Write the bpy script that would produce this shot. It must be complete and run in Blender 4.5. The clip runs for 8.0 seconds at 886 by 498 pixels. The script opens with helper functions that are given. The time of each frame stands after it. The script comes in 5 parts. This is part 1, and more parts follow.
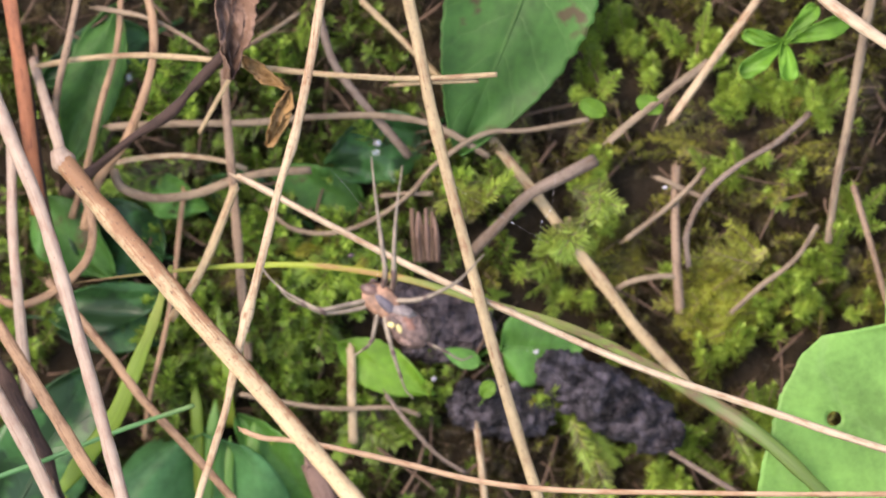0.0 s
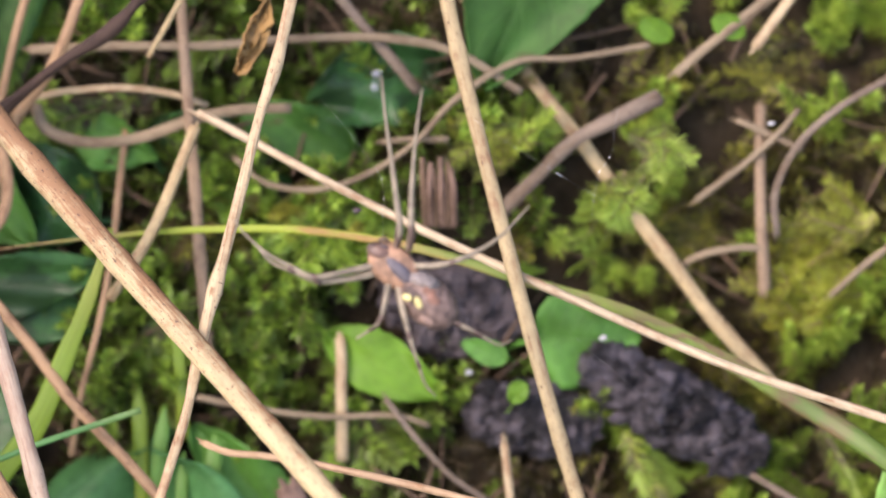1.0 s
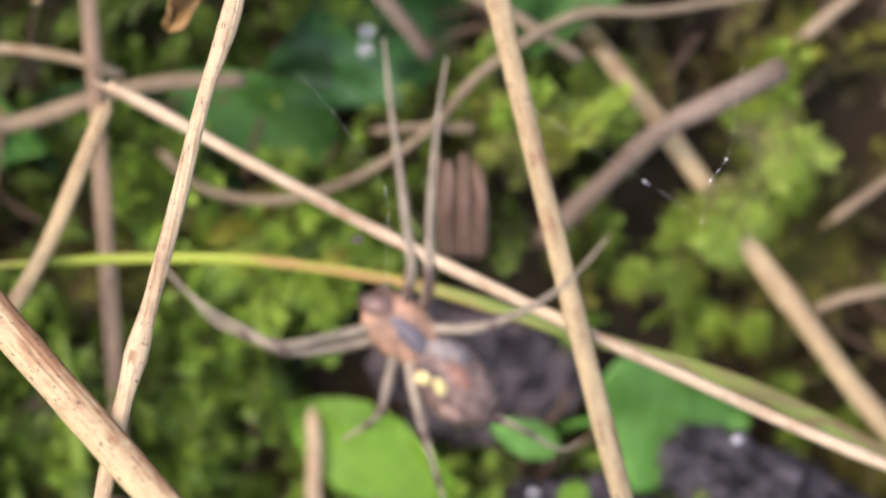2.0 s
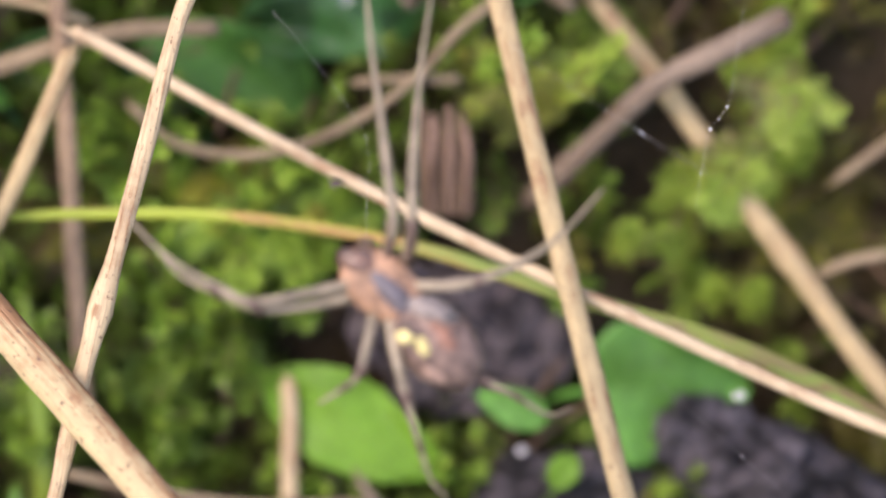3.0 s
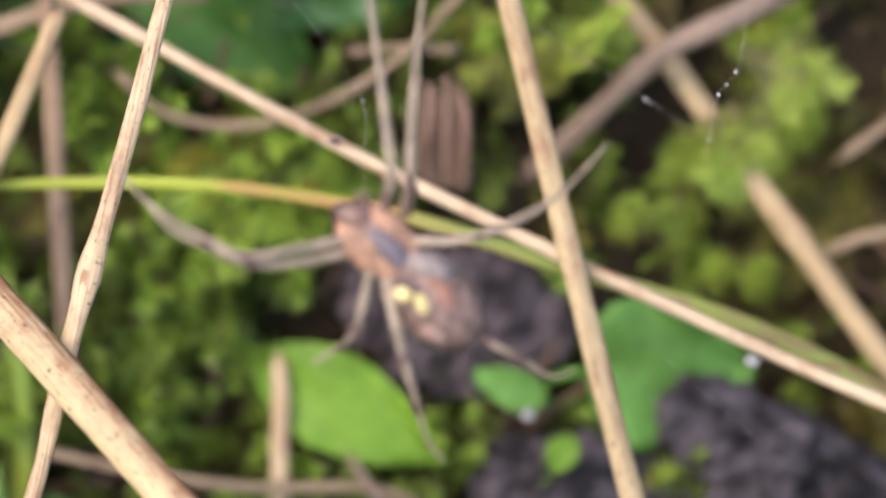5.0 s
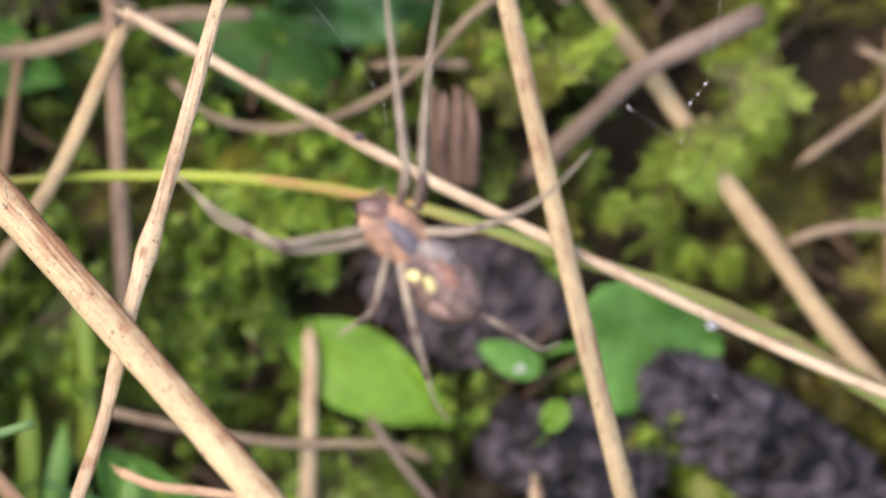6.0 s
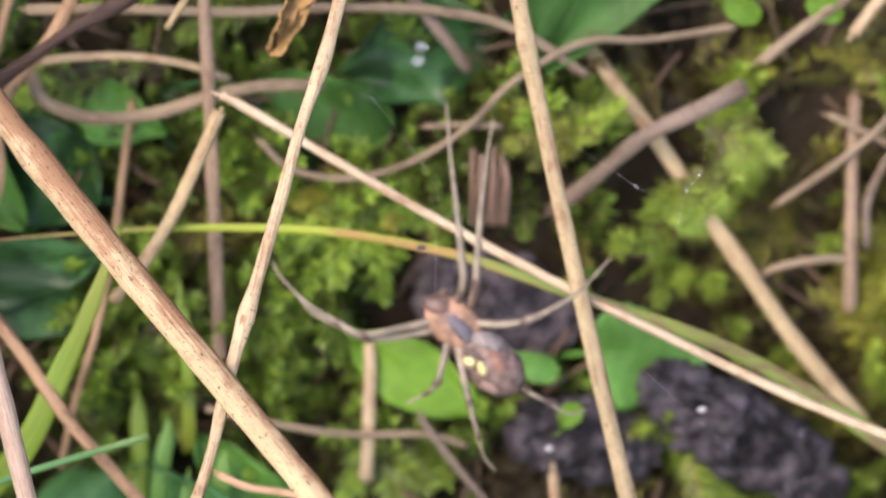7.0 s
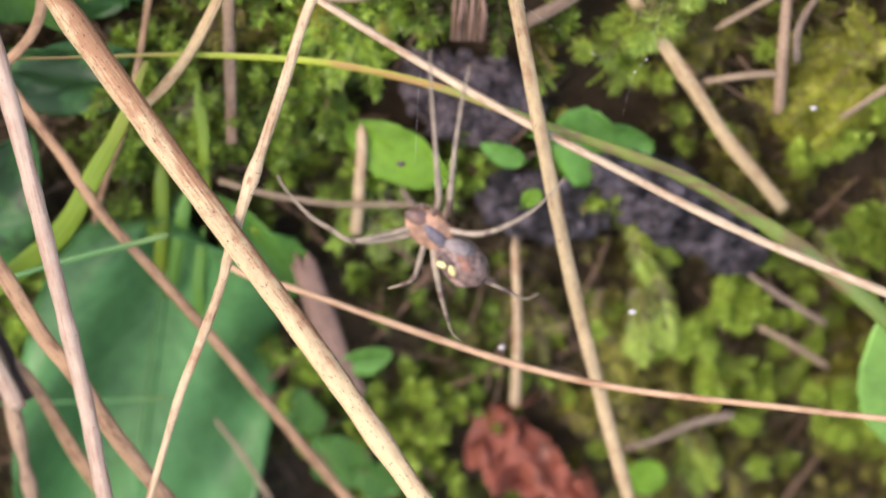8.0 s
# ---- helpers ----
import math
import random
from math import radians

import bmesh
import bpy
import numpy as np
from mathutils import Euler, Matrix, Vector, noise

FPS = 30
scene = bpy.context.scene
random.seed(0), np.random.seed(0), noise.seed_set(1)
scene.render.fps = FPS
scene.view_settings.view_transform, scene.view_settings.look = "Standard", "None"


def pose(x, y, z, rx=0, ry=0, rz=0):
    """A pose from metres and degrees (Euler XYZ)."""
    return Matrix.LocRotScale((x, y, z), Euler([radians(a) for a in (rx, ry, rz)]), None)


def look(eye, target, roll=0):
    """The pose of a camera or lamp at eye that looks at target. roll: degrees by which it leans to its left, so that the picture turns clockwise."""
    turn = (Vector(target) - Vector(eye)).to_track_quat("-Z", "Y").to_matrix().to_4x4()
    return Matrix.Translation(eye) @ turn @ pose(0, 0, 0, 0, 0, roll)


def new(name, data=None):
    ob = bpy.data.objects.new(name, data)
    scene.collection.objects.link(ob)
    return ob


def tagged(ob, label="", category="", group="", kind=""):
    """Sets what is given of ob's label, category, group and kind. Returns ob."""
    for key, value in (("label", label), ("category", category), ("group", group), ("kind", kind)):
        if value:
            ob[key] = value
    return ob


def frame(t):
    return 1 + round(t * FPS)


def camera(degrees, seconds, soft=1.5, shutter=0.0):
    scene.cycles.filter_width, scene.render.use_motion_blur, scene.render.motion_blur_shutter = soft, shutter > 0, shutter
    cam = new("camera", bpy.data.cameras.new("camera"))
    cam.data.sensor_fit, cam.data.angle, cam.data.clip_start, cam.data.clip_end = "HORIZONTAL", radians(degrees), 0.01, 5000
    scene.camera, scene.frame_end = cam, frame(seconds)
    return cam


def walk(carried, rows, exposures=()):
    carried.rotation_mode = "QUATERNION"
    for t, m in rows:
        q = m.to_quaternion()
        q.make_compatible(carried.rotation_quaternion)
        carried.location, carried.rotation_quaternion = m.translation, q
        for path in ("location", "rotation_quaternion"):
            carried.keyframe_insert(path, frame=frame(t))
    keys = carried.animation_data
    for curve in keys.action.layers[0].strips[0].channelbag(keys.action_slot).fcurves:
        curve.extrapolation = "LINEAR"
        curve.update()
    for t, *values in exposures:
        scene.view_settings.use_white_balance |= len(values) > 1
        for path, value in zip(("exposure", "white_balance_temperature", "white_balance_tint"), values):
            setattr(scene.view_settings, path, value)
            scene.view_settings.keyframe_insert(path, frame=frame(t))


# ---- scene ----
cam = camera(12.0, 8.0, soft=1.8)
walk(cam, [
    (0, look((0.0205, -0.3561, 0.3887), (0.0047, 0.0039, 0.0034), -3.53)),
    (0.5, look((0.0049, -0.3175, 0.3327), (0.0036, 0.0015, 0.0014), -1.58)),
    (1, look((-0.0012, -0.2808, 0.2961), (0.0028, 0.0011, 0.0010), -0.76)),
    (1.3, look((-0.0096, -0.2341, 0.2407), (0.0013, 0.0009, 0.0010), 0.78)),
    (1.5, look((-0.0128, -0.2188, 0.2253), (0.0007, 0.0005, 0.0006), 1.00)),
    (1.7, look((-0.0125, -0.2037, 0.2154), (0.0016, 0.0014, 0.0014), 1.61)),
    (2.8, look((-0.0075, -0.1768, 0.1961), (0.0030, 0.0013, 0.0013), 1.92)),
    (3, look((-0.0103, -0.1814, 0.1914), (0.0023, 0.0010, 0.0011), 2.19)),
    (3.5, look((-0.0123, -0.1786, 0.1853), (0.0019, -0.0005, -0.0004), 2.81)),
    (4, look((-0.0140, -0.1808, 0.1781), (0.0006, -0.0006, -0.0006), 2.99)),
    (4.5, look((-0.0145, -0.1797, 0.1798), (0.0006, -0.0003, -0.0002), 3.07)),
    (4.7, look((-0.0137, -0.1796, 0.1809), (0.0017, -0.0004, -0.0002), 3.00)),
    (5.8, look((-0.0113, -0.1945, 0.1958), (0.0020, -0.0006, -0.0005), 3.14)),
    (6, look((-0.0130, -0.2101, 0.2063), (0.0018, -0.0007, -0.0006), 3.09)),
    (6.5, look((-0.0113, -0.2124, 0.2171), (0.0021, -0.0011, -0.0010), 3.10)),
    (6.8, look((-0.0195, -0.2041, 0.2437), (-0.0011, 0.0009, 0.0007), 4.46)),
    (7, look((-0.0228, -0.2192, 0.2835), (-0.0014, 0.0014, 0.0010), 4.76)),
    (7.2, look((-0.0194, -0.2259, 0.3092), (-0.0008, -0.0015, -0.0011), 4.48)),
    (7.5, look((-0.0191, -0.2208, 0.3348), (0.0003, -0.0080, -0.0051), 5.03)),
    (7.7, look((-0.0106, -0.2009, 0.3532), (0.0020, -0.0110, -0.0060), 4.39)),
    (8, look((-0.0219, -0.1536, 0.3846), (0.0007, -0.0155, -0.0058), 10.22)),
], exposures=((0, 1.66, 7600, 26.5), (8, 1.66, 7600, 26.5)))

# ---- light: an overcast sky over a mossy bank ----
world = bpy.data.worlds.new("overcast")
scene.world = world
world.use_nodes = True
sky = world.node_tree.nodes.new("ShaderNodeTexSky")
sky.sky_type = "NISHITA"
sky.sun_disc = False
sky.sun_elevation, sky.sun_rotation = radians(54), radians(243)
back = world.node_tree.nodes["Background"]
back.inputs["Strength"].default_value = 0.15
world.node_tree.links.new(sky.outputs["Color"], back.inputs["Color"])
sun = new("sun", bpy.data.lights.new("sun", "SUN"))
sun.data.energy, sun.data.angle, sun.data.color = 1.3, radians(40), (1.0, 0.95, 0.87)
sun.matrix_world = look((-1.5, -0.75, 2.3), (0, 0, 0))

# ---- the bank: millimetres (across, up the slope, out of it) ----
SLOPE = radians(45)
BANK = Matrix.Rotation(SLOPE, 4, "X")
MM = 0.001


def at_bank(p):
    return BANK @ Matrix.Translation(Vector(p) * MM)


# ---- materials ----
def nodes_of(name):
    m = bpy.data.materials.new(name)
    m.use_nodes = True
    t = m.node_tree
    return m, t, t.nodes["Principled BSDF"], t.links


def ramp(t, stops, fac):
    n = t.nodes.new("ShaderNodeValToRGB")
    while len(n.color_ramp.elements) < len(stops):
        n.color_ramp.elements.new(0.5)
    for e, (pos, col) in zip(n.color_ramp.elements, stops):
        e.position, e.color = pos, (*col, 1)
    t.links.new(fac, n.inputs["Fac"])
    return n.outputs["Color"]


def noise_of(t, coord, scale, stretch=(1, 1, 1), detail=4.0, rough=0.55):
    mp = t.nodes.new("ShaderNodeMapping")
    mp.inputs["Scale"].default_value = stretch
    t.links.new(coord, mp.inputs["Vector"])
    n = t.nodes.new("ShaderNodeTexNoise")
    n.inputs["Scale"].default_value, n.inputs["Detail"].default_value, n.inputs["Roughness"].default_value = scale, detail, rough
    t.links.new(mp.outputs["Vector"], n.inputs["Vector"])
    return n.outputs["Fac"]


def mixed(t, mode, fac, a, b):
    n = t.nodes.new("ShaderNodeMix")
    n.data_type, n.blend_type = "RGBA", mode
    if isinstance(fac, float):
        n.inputs[0].default_value = fac
    else:
        t.links.new(fac, n.inputs[0])
    for sock, v in ((n.inputs[6], a), (n.inputs[7], b)):
        if isinstance(v, tuple):
            sock.default_value = (*v, 1)
        else:
            t.links.new(v, sock)
    return n.outputs[2]


def bumped(t, bsdf, height, strength, distance):
    b = t.nodes.new("ShaderNodeBump")
    b.inputs["Strength"].default_value, b.inputs["Distance"].default_value = strength, distance
    t.links.new(height, b.inputs["Height"])
    t.links.new(b.outputs["Normal"], bsdf.inputs["Normal"])


def calc(t, op, a, b=0.0):
    n = t.nodes.new("ShaderNodeMath")
    n.operation = op
    for sock, v in zip(n.inputs, (a, b)):
        if isinstance(v, (int, float)):
            sock.default_value = v
        else:
            t.links.new(v, sock)
    return n.outputs[0]


def see_through(t, bsdf, col, amount):
    """Thin plant matter lets light through."""
    tr = t.nodes.new("ShaderNodeBsdfTranslucent")
    t.links.new(col, tr.inputs["Color"])
    mx = t.nodes.new("ShaderNodeMixShader")
    mx.inputs[0].default_value = amount
    t.links.new(bsdf.outputs[0], mx.inputs[1])
    t.links.new(tr.outputs[0], mx.inputs[2])
    t.links.new(mx.outputs[0], t.nodes["Material Output"].inputs["Surface"])


def straw_material(name, light, dark, fleck, flecks=0.63, rough=0.55, brown=0.0, side=0.0, tip=0.0):
    """Dry fibrous stem: fibres run along it, blotches and dark flecks on top. UV in mm: round, along."""
    light = tuple(c * 0.82 for c in light)
    m, t, b, ln = nodes_of(name)
    uv = t.nodes.new("ShaderNodeTexCoord").outputs["UV"]
    fibre = noise_of(t, uv, 1.0, (5.0, 0.12, 1), 5)
    blotch = noise_of(t, uv, 1.0, (0.35, 0.16, 1), 3)
    spots = noise_of(t, uv, 1.0, (4.5, 1.7, 1), 2)
    both = calc(t, "MULTIPLY_ADD", fibre, 0.28)
    both.node.inputs[2].default_value = 0.0
    mottle = noise_of(t, uv, 1.0, (1.3, 0.55, 1), 5, 0.65)
    mixf = calc(t, "ADD", both, calc(t, "ADD", calc(t, "MULTIPLY", blotch, 0.38), calc(t, "MULTIPLY", mottle, 0.34)))
    if side:
        sep = t.nodes.new("ShaderNodeSeparateXYZ")
        ln.new(uv, sep.inputs[0])
        mixf = calc(t, "ADD", mixf, calc(t, "MULTIPLY", calc(t, "SUBTRACT", sep.outputs["X"], 1.3), side))
    if tip:
        run = t.nodes.new("ShaderNodeUVMap")
        run.uv_map = "run"
        split = t.nodes.new("ShaderNodeSeparateXYZ")
        ln.new(run.outputs["UV"], split.inputs[0])
        mixf = calc(t, "ADD", mixf, calc(t, "MULTIPLY", calc(t, "SUBTRACT", split.outputs["Y"], 0.5), tip))
    col = ramp(t, [(0.41 + brown, dark), (0.495 + brown, light), (0.64 + brown, tuple(min(1, c * 1.3) for c in light))], mixf)
    sp = ramp(t, [(flecks, (0, 0, 0)), (flecks + 0.05, (1, 1, 1))], spots)
    col = mixed(t, "MIX", calc(t, "MULTIPLY", sp, 0.8), col, fleck)
    ln.new(col, b.inputs["Base Color"])
    b.inputs["Roughness"].default_value = rough
    b.inputs["Specular IOR Level"].default_value = 0.35
    bumped(t, b, fibre, 0.7, 0.0003)
    return m


STRAW = straw_material("straw", (0.445, 0.345, 0.185), (0.25, 0.145, 0.075), (0.10, 0.06, 0.04))
STRAW_PALE = straw_material("pale_straw", (0.51, 0.395, 0.235), (0.27, 0.15, 0.075), (0.12, 0.065, 0.04), 0.64)
STRAW_WEATHERED = straw_material("weathered_straw", (0.485, 0.375, 0.205), (0.27, 0.145, 0.07), (0.08, 0.045, 0.035), 0.62, brown=0.035, side=0.08, tip=0.3)
STRAW_WHITE = straw_material("bleached_straw", (0.43, 0.335, 0.245), (0.29, 0.19, 0.135), (0.12, 0.07, 0.05), 0.67)
STRAW_PINK = straw_material("pinkish_straw", (0.57, 0.455, 0.295), (0.33, 0.20, 0.11), (0.2, 0.1, 0.06), 0.7)
STRAW_TAN = straw_material("tan_straw", (0.50, 0.335, 0.195), (0.30, 0.165, 0.085), (0.2, 0.1, 0.06), 0.7)
STRAW_BROWN = straw_material("brown_straw", (0.37, 0.235, 0.13), (0.16, 0.085, 0.045), (0.07, 0.04, 0.025), 0.66)
STRAW_GREY = straw_material("grey_straw", (0.28, 0.215, 0.135), (0.15, 0.105, 0.065), (0.08, 0.055, 0.04), 0.66, 0.7)
BARK_GREY = straw_material("grey_stalk", (0.22, 0.17, 0.125), (0.12, 0.08, 0.05), (0.05, 0.035, 0.03), 0.62, 0.8)
LITTER = straw_material("rotting_stalk", (0.17, 0.11, 0.07), (0.08, 0.05, 0.03), (0.03, 0.02, 0.015), 0.62, 0.8)
BARK_RED = straw_material("reddish_stalk", (0.31, 0.22, 0.14), (0.17, 0.11, 0.07), (0.05, 0.03, 0.025), 0.62, 0.7)
STUB_BROWN = straw_material("brown_stub", (0.24, 0.155, 0.115), (0.13, 0.08, 0.055), (0.04, 0.03, 0.025), 0.62, 0.8)
BARK_DARK = straw_material("dark_bark", (0.066, 0.040, 0.029), (0.03, 0.019, 0.014), (0.16, 0.08, 0.045), 0.66, 0.8)
SHEATH_RED = straw_material("red_sheath", (0.38, 0.145, 0.065), (0.16, 0.06, 0.035), (0.05, 0.03, 0.02), 0.66)


def blade_material(name, stops):
    """Living grass blade whose colour runs along its length (UV y from 0 to 1 in the second map)."""
    m, t, b, ln = nodes_of(name)
    tc = t.nodes.new("ShaderNodeTexCoord").outputs["UV"]
    run = t.nodes.new("ShaderNodeUVMap")
    run.uv_map = "run"
    sep = t.nodes.new("ShaderNodeSeparateXYZ")
    ln.new(run.outputs["UV"], sep.inputs[0])
    wob = noise_of(t, tc, 1.0, (0.5, 0.12, 1), 4)
    along = calc(t, "ADD", sep.outputs["Y"], calc(t, "MULTIPLY", calc(t, "SUBTRACT", wob, 0.5), 0.35))
    col = ramp(t, stops, along)
    fibre = noise_of(t, tc, 1.0, (6.0, 0.1, 1), 4)
    col = mixed(t, "MULTIPLY", 0.5, col, ramp(t, [(0.3, (0.55, 0.55, 0.5)), (0.65, (1, 1, 1))], fibre))
    ln.new(col, b.inputs["Base Color"])
    b.inputs["Roughness"].default_value = 0.42
    bumped(t, b, fibre, 0.4, 0.0002)
    see_through(t, b, col, 0.25)
    return m


BLADE_YELLOW = blade_material("yellowing_blade", [(0.0, (0.30, 0.19, 0.09)), (0.10, (0.32, 0.26, 0.08)), (0.20, (0.36, 0.46, 0.05)), (0.29, (0.36, 0.46, 0.05)), (0.35, (0.46, 0.27, 0.09)), (0.385, (0.36, 0.33, 0.09)), (0.43, (0.28, 0.36, 0.08)), (0.475, (0.26, 0.36, 0.07)), (0.495, (0.26, 0.20, 0.09)), (0.515, (0.24, 0.33, 0.06)), (0.545, (0.25, 0.24, 0.08)), (0.575, (0.23, 0.19, 0.08)), (0.60, (0.22, 0.32, 0.06)), (0.635, (0.22, 0.13, 0.07)), (0.67, (0.22, 0.34, 0.06)), (0.73, (0.20, 0.13, 0.06)), (0.78, (0.12, 0.21, 0.035)), (0.9, (0.10, 0.19, 0.03))])
BLADE_GREEN = blade_material("green_blade", [(0.0, (0.16, 0.29, 0.025)), (0.6, (0.20, 0.33, 0.028)), (1.0, (0.25, 0.29, 0.04))])
BLADE_SOFT = blade_material("soft_green_blade", [(0.0, (0.13, 0.33, 0.05)), (0.6, (0.10, 0.27, 0.04)), (1.0, (0.07, 0.18, 0.03))])
BLADE_BLUE = blade_material("bluish_blade", [(0.0, (0.07, 0.25, 0.08)), (0.8, (0.11, 0.32, 0.10)), (1.0, (0.16, 0.28, 0.08))])


def leaf_material(name, base, pale, rough=0.4, spots=None, thin=0.3, veins=7.0, spotted=0.6):
    """Broad leaf; UV x runs base to tip, y across from -1 to 1 (stored as 0 to 1)."""
    m, t, b, ln = nodes_of(name)
    tc = t.nodes.new("ShaderNodeTexCoord")
    sep = t.nodes.new("ShaderNodeSeparateXYZ")
    ln.new(tc.outputs["UV"], sep.inputs[0])
    off = calc(t, "ABSOLUTE", calc(t, "MULTIPLY_ADD", sep.outputs["Y"], 2.0))
    off.node.inputs[0].links[0].from_node.inputs[2].default_value = -1.0
    wob = noise_of(t, tc.outputs["Object"], 350, detail=3)
    phase = calc(t, "ADD", calc(t, "SUBTRACT", calc(t, "MULTIPLY", sep.outputs["X"], veins), calc(t, "MULTIPLY", off, 1.6)), calc(t, "MULTIPLY", wob, 0.5))
    saw = calc(t, "ABSOLUTE", calc(t, "SUBTRACT", calc(t, "FRACT", phase), 0.5))
    side = ramp(t, [(0.0, (1, 1, 1)), (0.09, (0, 0, 0))], saw)
    rib = ramp(t, [(0.02, (1, 1, 1)), (0.07, (0, 0, 0))], off)
    lines = mixed(t, "LIGHTEN", 1.0, side, rib)
    net = t.nodes.new("ShaderNodeTexVoronoi")
    net.feature = "DISTANCE_TO_EDGE"
    net.inputs["Scale"].default_value = 1500
    ln.new(tc.outputs["Object"], net.inputs["Vector"])
    broad = calc(t, "ADD", calc(t, "MULTIPLY", noise_of(t, tc.outputs["Object"], 110, detail=5), 0.75), calc(t, "MULTIPLY", noise_of(t, tc.outputs["Object"], 900, detail=3), 0.25))
    col = ramp(t, [(0.34, tuple(c * 0.6 for c in base)), (0.52, base), (0.68, tuple(min(1, c * 1.35) for c in base))], broad)
    col = mixed(t, "MIX", calc(t, "MULTIPLY", lines, 0.2), col, pale)
    if spots:
        mask = ramp(t, [(spotted, (0, 0, 0)), (spotted + 0.08, (1, 1, 1))], noise_of(t, tc.outputs["Object"], 210, detail=5))
        col = mixed(t, "MIX", calc(t, "MULTIPLY", mask, 0.8), col, spots)
    ln.new(col, b.inputs["Base Color"])
    b.inputs["Roughness"].default_value = rough
    b.inputs["Specular IOR Level"].default_value = 0.35
    high = calc(t, "SUBTRACT", calc(t, "MULTIPLY", ramp(t, [(0.0, (0, 0, 0)), (0.12, (1, 1, 1))], net.outputs["Distance"]), 0.12), lines)
    bumped(t, b, high, 0.25, 0.0002)
    see_through(t, b, col, thin)
    return m


LEAF_MID = leaf_material("green_leaf", (0.055, 0.175, 0.032), (0.11, 0.24, 0.065), 0.55, (0.10, 0.045, 0.03))
LEAF_BRIGHT = leaf_material("bright_leaf", (0.14, 0.315, 0.03), (0.24, 0.41, 0.08), 0.45)
LEAF_LIGHT = leaf_material("light_leaf", (0.195, 0.43, 0.09), (0.28, 0.50, 0.16), 0.5, veins=5)
LEAF_TEAL = leaf_material("bluish_leaf", (0.072, 0.235, 0.075), (0.14, 0.32, 0.13), 0.42)
LEAF_FRESH = leaf_material("fresh_leaf", (0.095, 0.28, 0.05), (0.18, 0.36, 0.13), 0.45)
LEAF_ROSETTE = leaf_material("rosette_leaf", (0.12, 0.31, 0.03), (0.22, 0.42, 0.08), 0.5)
LEAF_DARK = leaf_material("dark_leaf", (0.052, 0.175, 0.05), (0.10, 0.22, 0.09), 0.28, (0.02, 0.05, 0.022), spotted=0.47)
LEAF_RED = leaf_material("dead_red_leaf", (0.25, 0.08, 0.05), (0.32, 0.145, 0.095), 0.36, (0.07, 0.03, 0.02), 0.15)
LEAF_DRY = leaf_material("withered_leaf", (0.19, 0.115, 0.075), (0.36, 0.25, 0.17), 0.6, (0.04, 0.02, 0.015), 0.1)
LEAF_TAN = leaf_material("tan_leaf", (0.33, 0.20, 0.075), (0.45, 0.30, 0.14), 0.6, (0.13, 0.065, 0.03), 0.2)


def moss_material(name, stops, tip):
    m, t, b, ln = nodes_of(name)
    tc = t.nodes.new("ShaderNodeTexCoord")
    geo = t.nodes.new("ShaderNodeNewGeometry")
    patch = noise_of(t, tc.outputs["Object"], 75, detail=3)
    var = calc(t, "ADD", patch, calc(t, "MULTIPLY", calc(t, "SUBTRACT", geo.outputs["Random Per Island"], 0.5), 0.3))
    col = ramp(t, stops, var)
    ln.new(col, b.inputs["Base Color"])
    b.inputs["Roughness"].default_value = 0.5
    see_through(t, b, col, 0.36)
    return m


MOSS_OLIVE = moss_material("olive_moss", [(0.36, (0.055, 0.036, 0.017)), (0.48, (0.085, 0.068, 0.02)), (0.58, (0.125, 0.122, 0.024)), (0.68, (0.21, 0.205, 0.032))], 0)
MOSS_LIME = moss_material("lime_moss", [(0.36, (0.09, 0.07, 0.026)), (0.50, (0.17, 0.175, 0.035)), (0.64, (0.34, 0.355, 0.05))], 0)
MOSS_GREEN = moss_material("green_moss", [(0.36, (0.06, 0.05, 0.02)), (0.48, (0.08, 0.115, 0.024)), (0.62, (0.14, 0.26, 0.036))], 0)
MOSS_FRESH = moss_material("fresh_moss", [(0.34, (0.13, 0.19, 0.035)), (0.50, (0.19, 0.33, 0.045)), (0.64, (0.32, 0.50, 0.07))], 0)
MOSS_STAR = moss_material("bright_moss", [(0.34, (0.20, 0.30, 0.045)), (0.50, (0.28, 0.43, 0.06)), (0.64, (0.42, 0.59, 0.10))], 0)
MOSS_FAN = moss_material("lime_fan_moss", [(0.34, (0.09, 0.09, 0.025)), (0.50, (0.19, 0.23, 0.038)), (0.64, (0.34, 0.43, 0.065))], 0)
MOSS_GOLD = moss_material("golden_moss", [(0.34, (0.18, 0.165, 0.03)), (0.50, (0.30, 0.325, 0.042)), (0.64, (0.44, 0.50, 0.07))], 0)
MOSS_BROWN = moss_material("brown_moss", [(0.28, (0.042, 0.032, 0.016)), (0.50, (0.08, 0.064, 0.026)), (0.72, (0.13, 0.11, 0.035))], 0)


def earth_material(name, dark, light, scale, gloss=0.5, low=0.32):
    m, t, b, ln = nodes_of(name)
    tc = t.nodes.new("ShaderNodeTexCoord").outputs["Object"]
    a = noise_of(t, tc, scale, detail=8, rough=0.65)
    c = noise_of(t, tc, scale * 7, detail=4)
    col = ramp(t, [(low, dark), (0.62, light)], a)
    col = mixed(t, "MULTIPLY", 0.6, col, ramp(t, [(0.3, (0.4, 0.4, 0.4)), (0.6, (1, 1, 1))], c))
    ln.new(col, b.inputs["Base Color"])
    ln.new(calc(t, "MULTIPLY_ADD", c, 0.4), b.inputs["Roughness"])
    b.inputs["Roughness"].links[0].from_node.inputs[2].default_value = 0.35
    b.inputs["Specular IOR Level"].default_value = gloss
    bumped(t, b, c, 0.9, 0.0006)
    return m


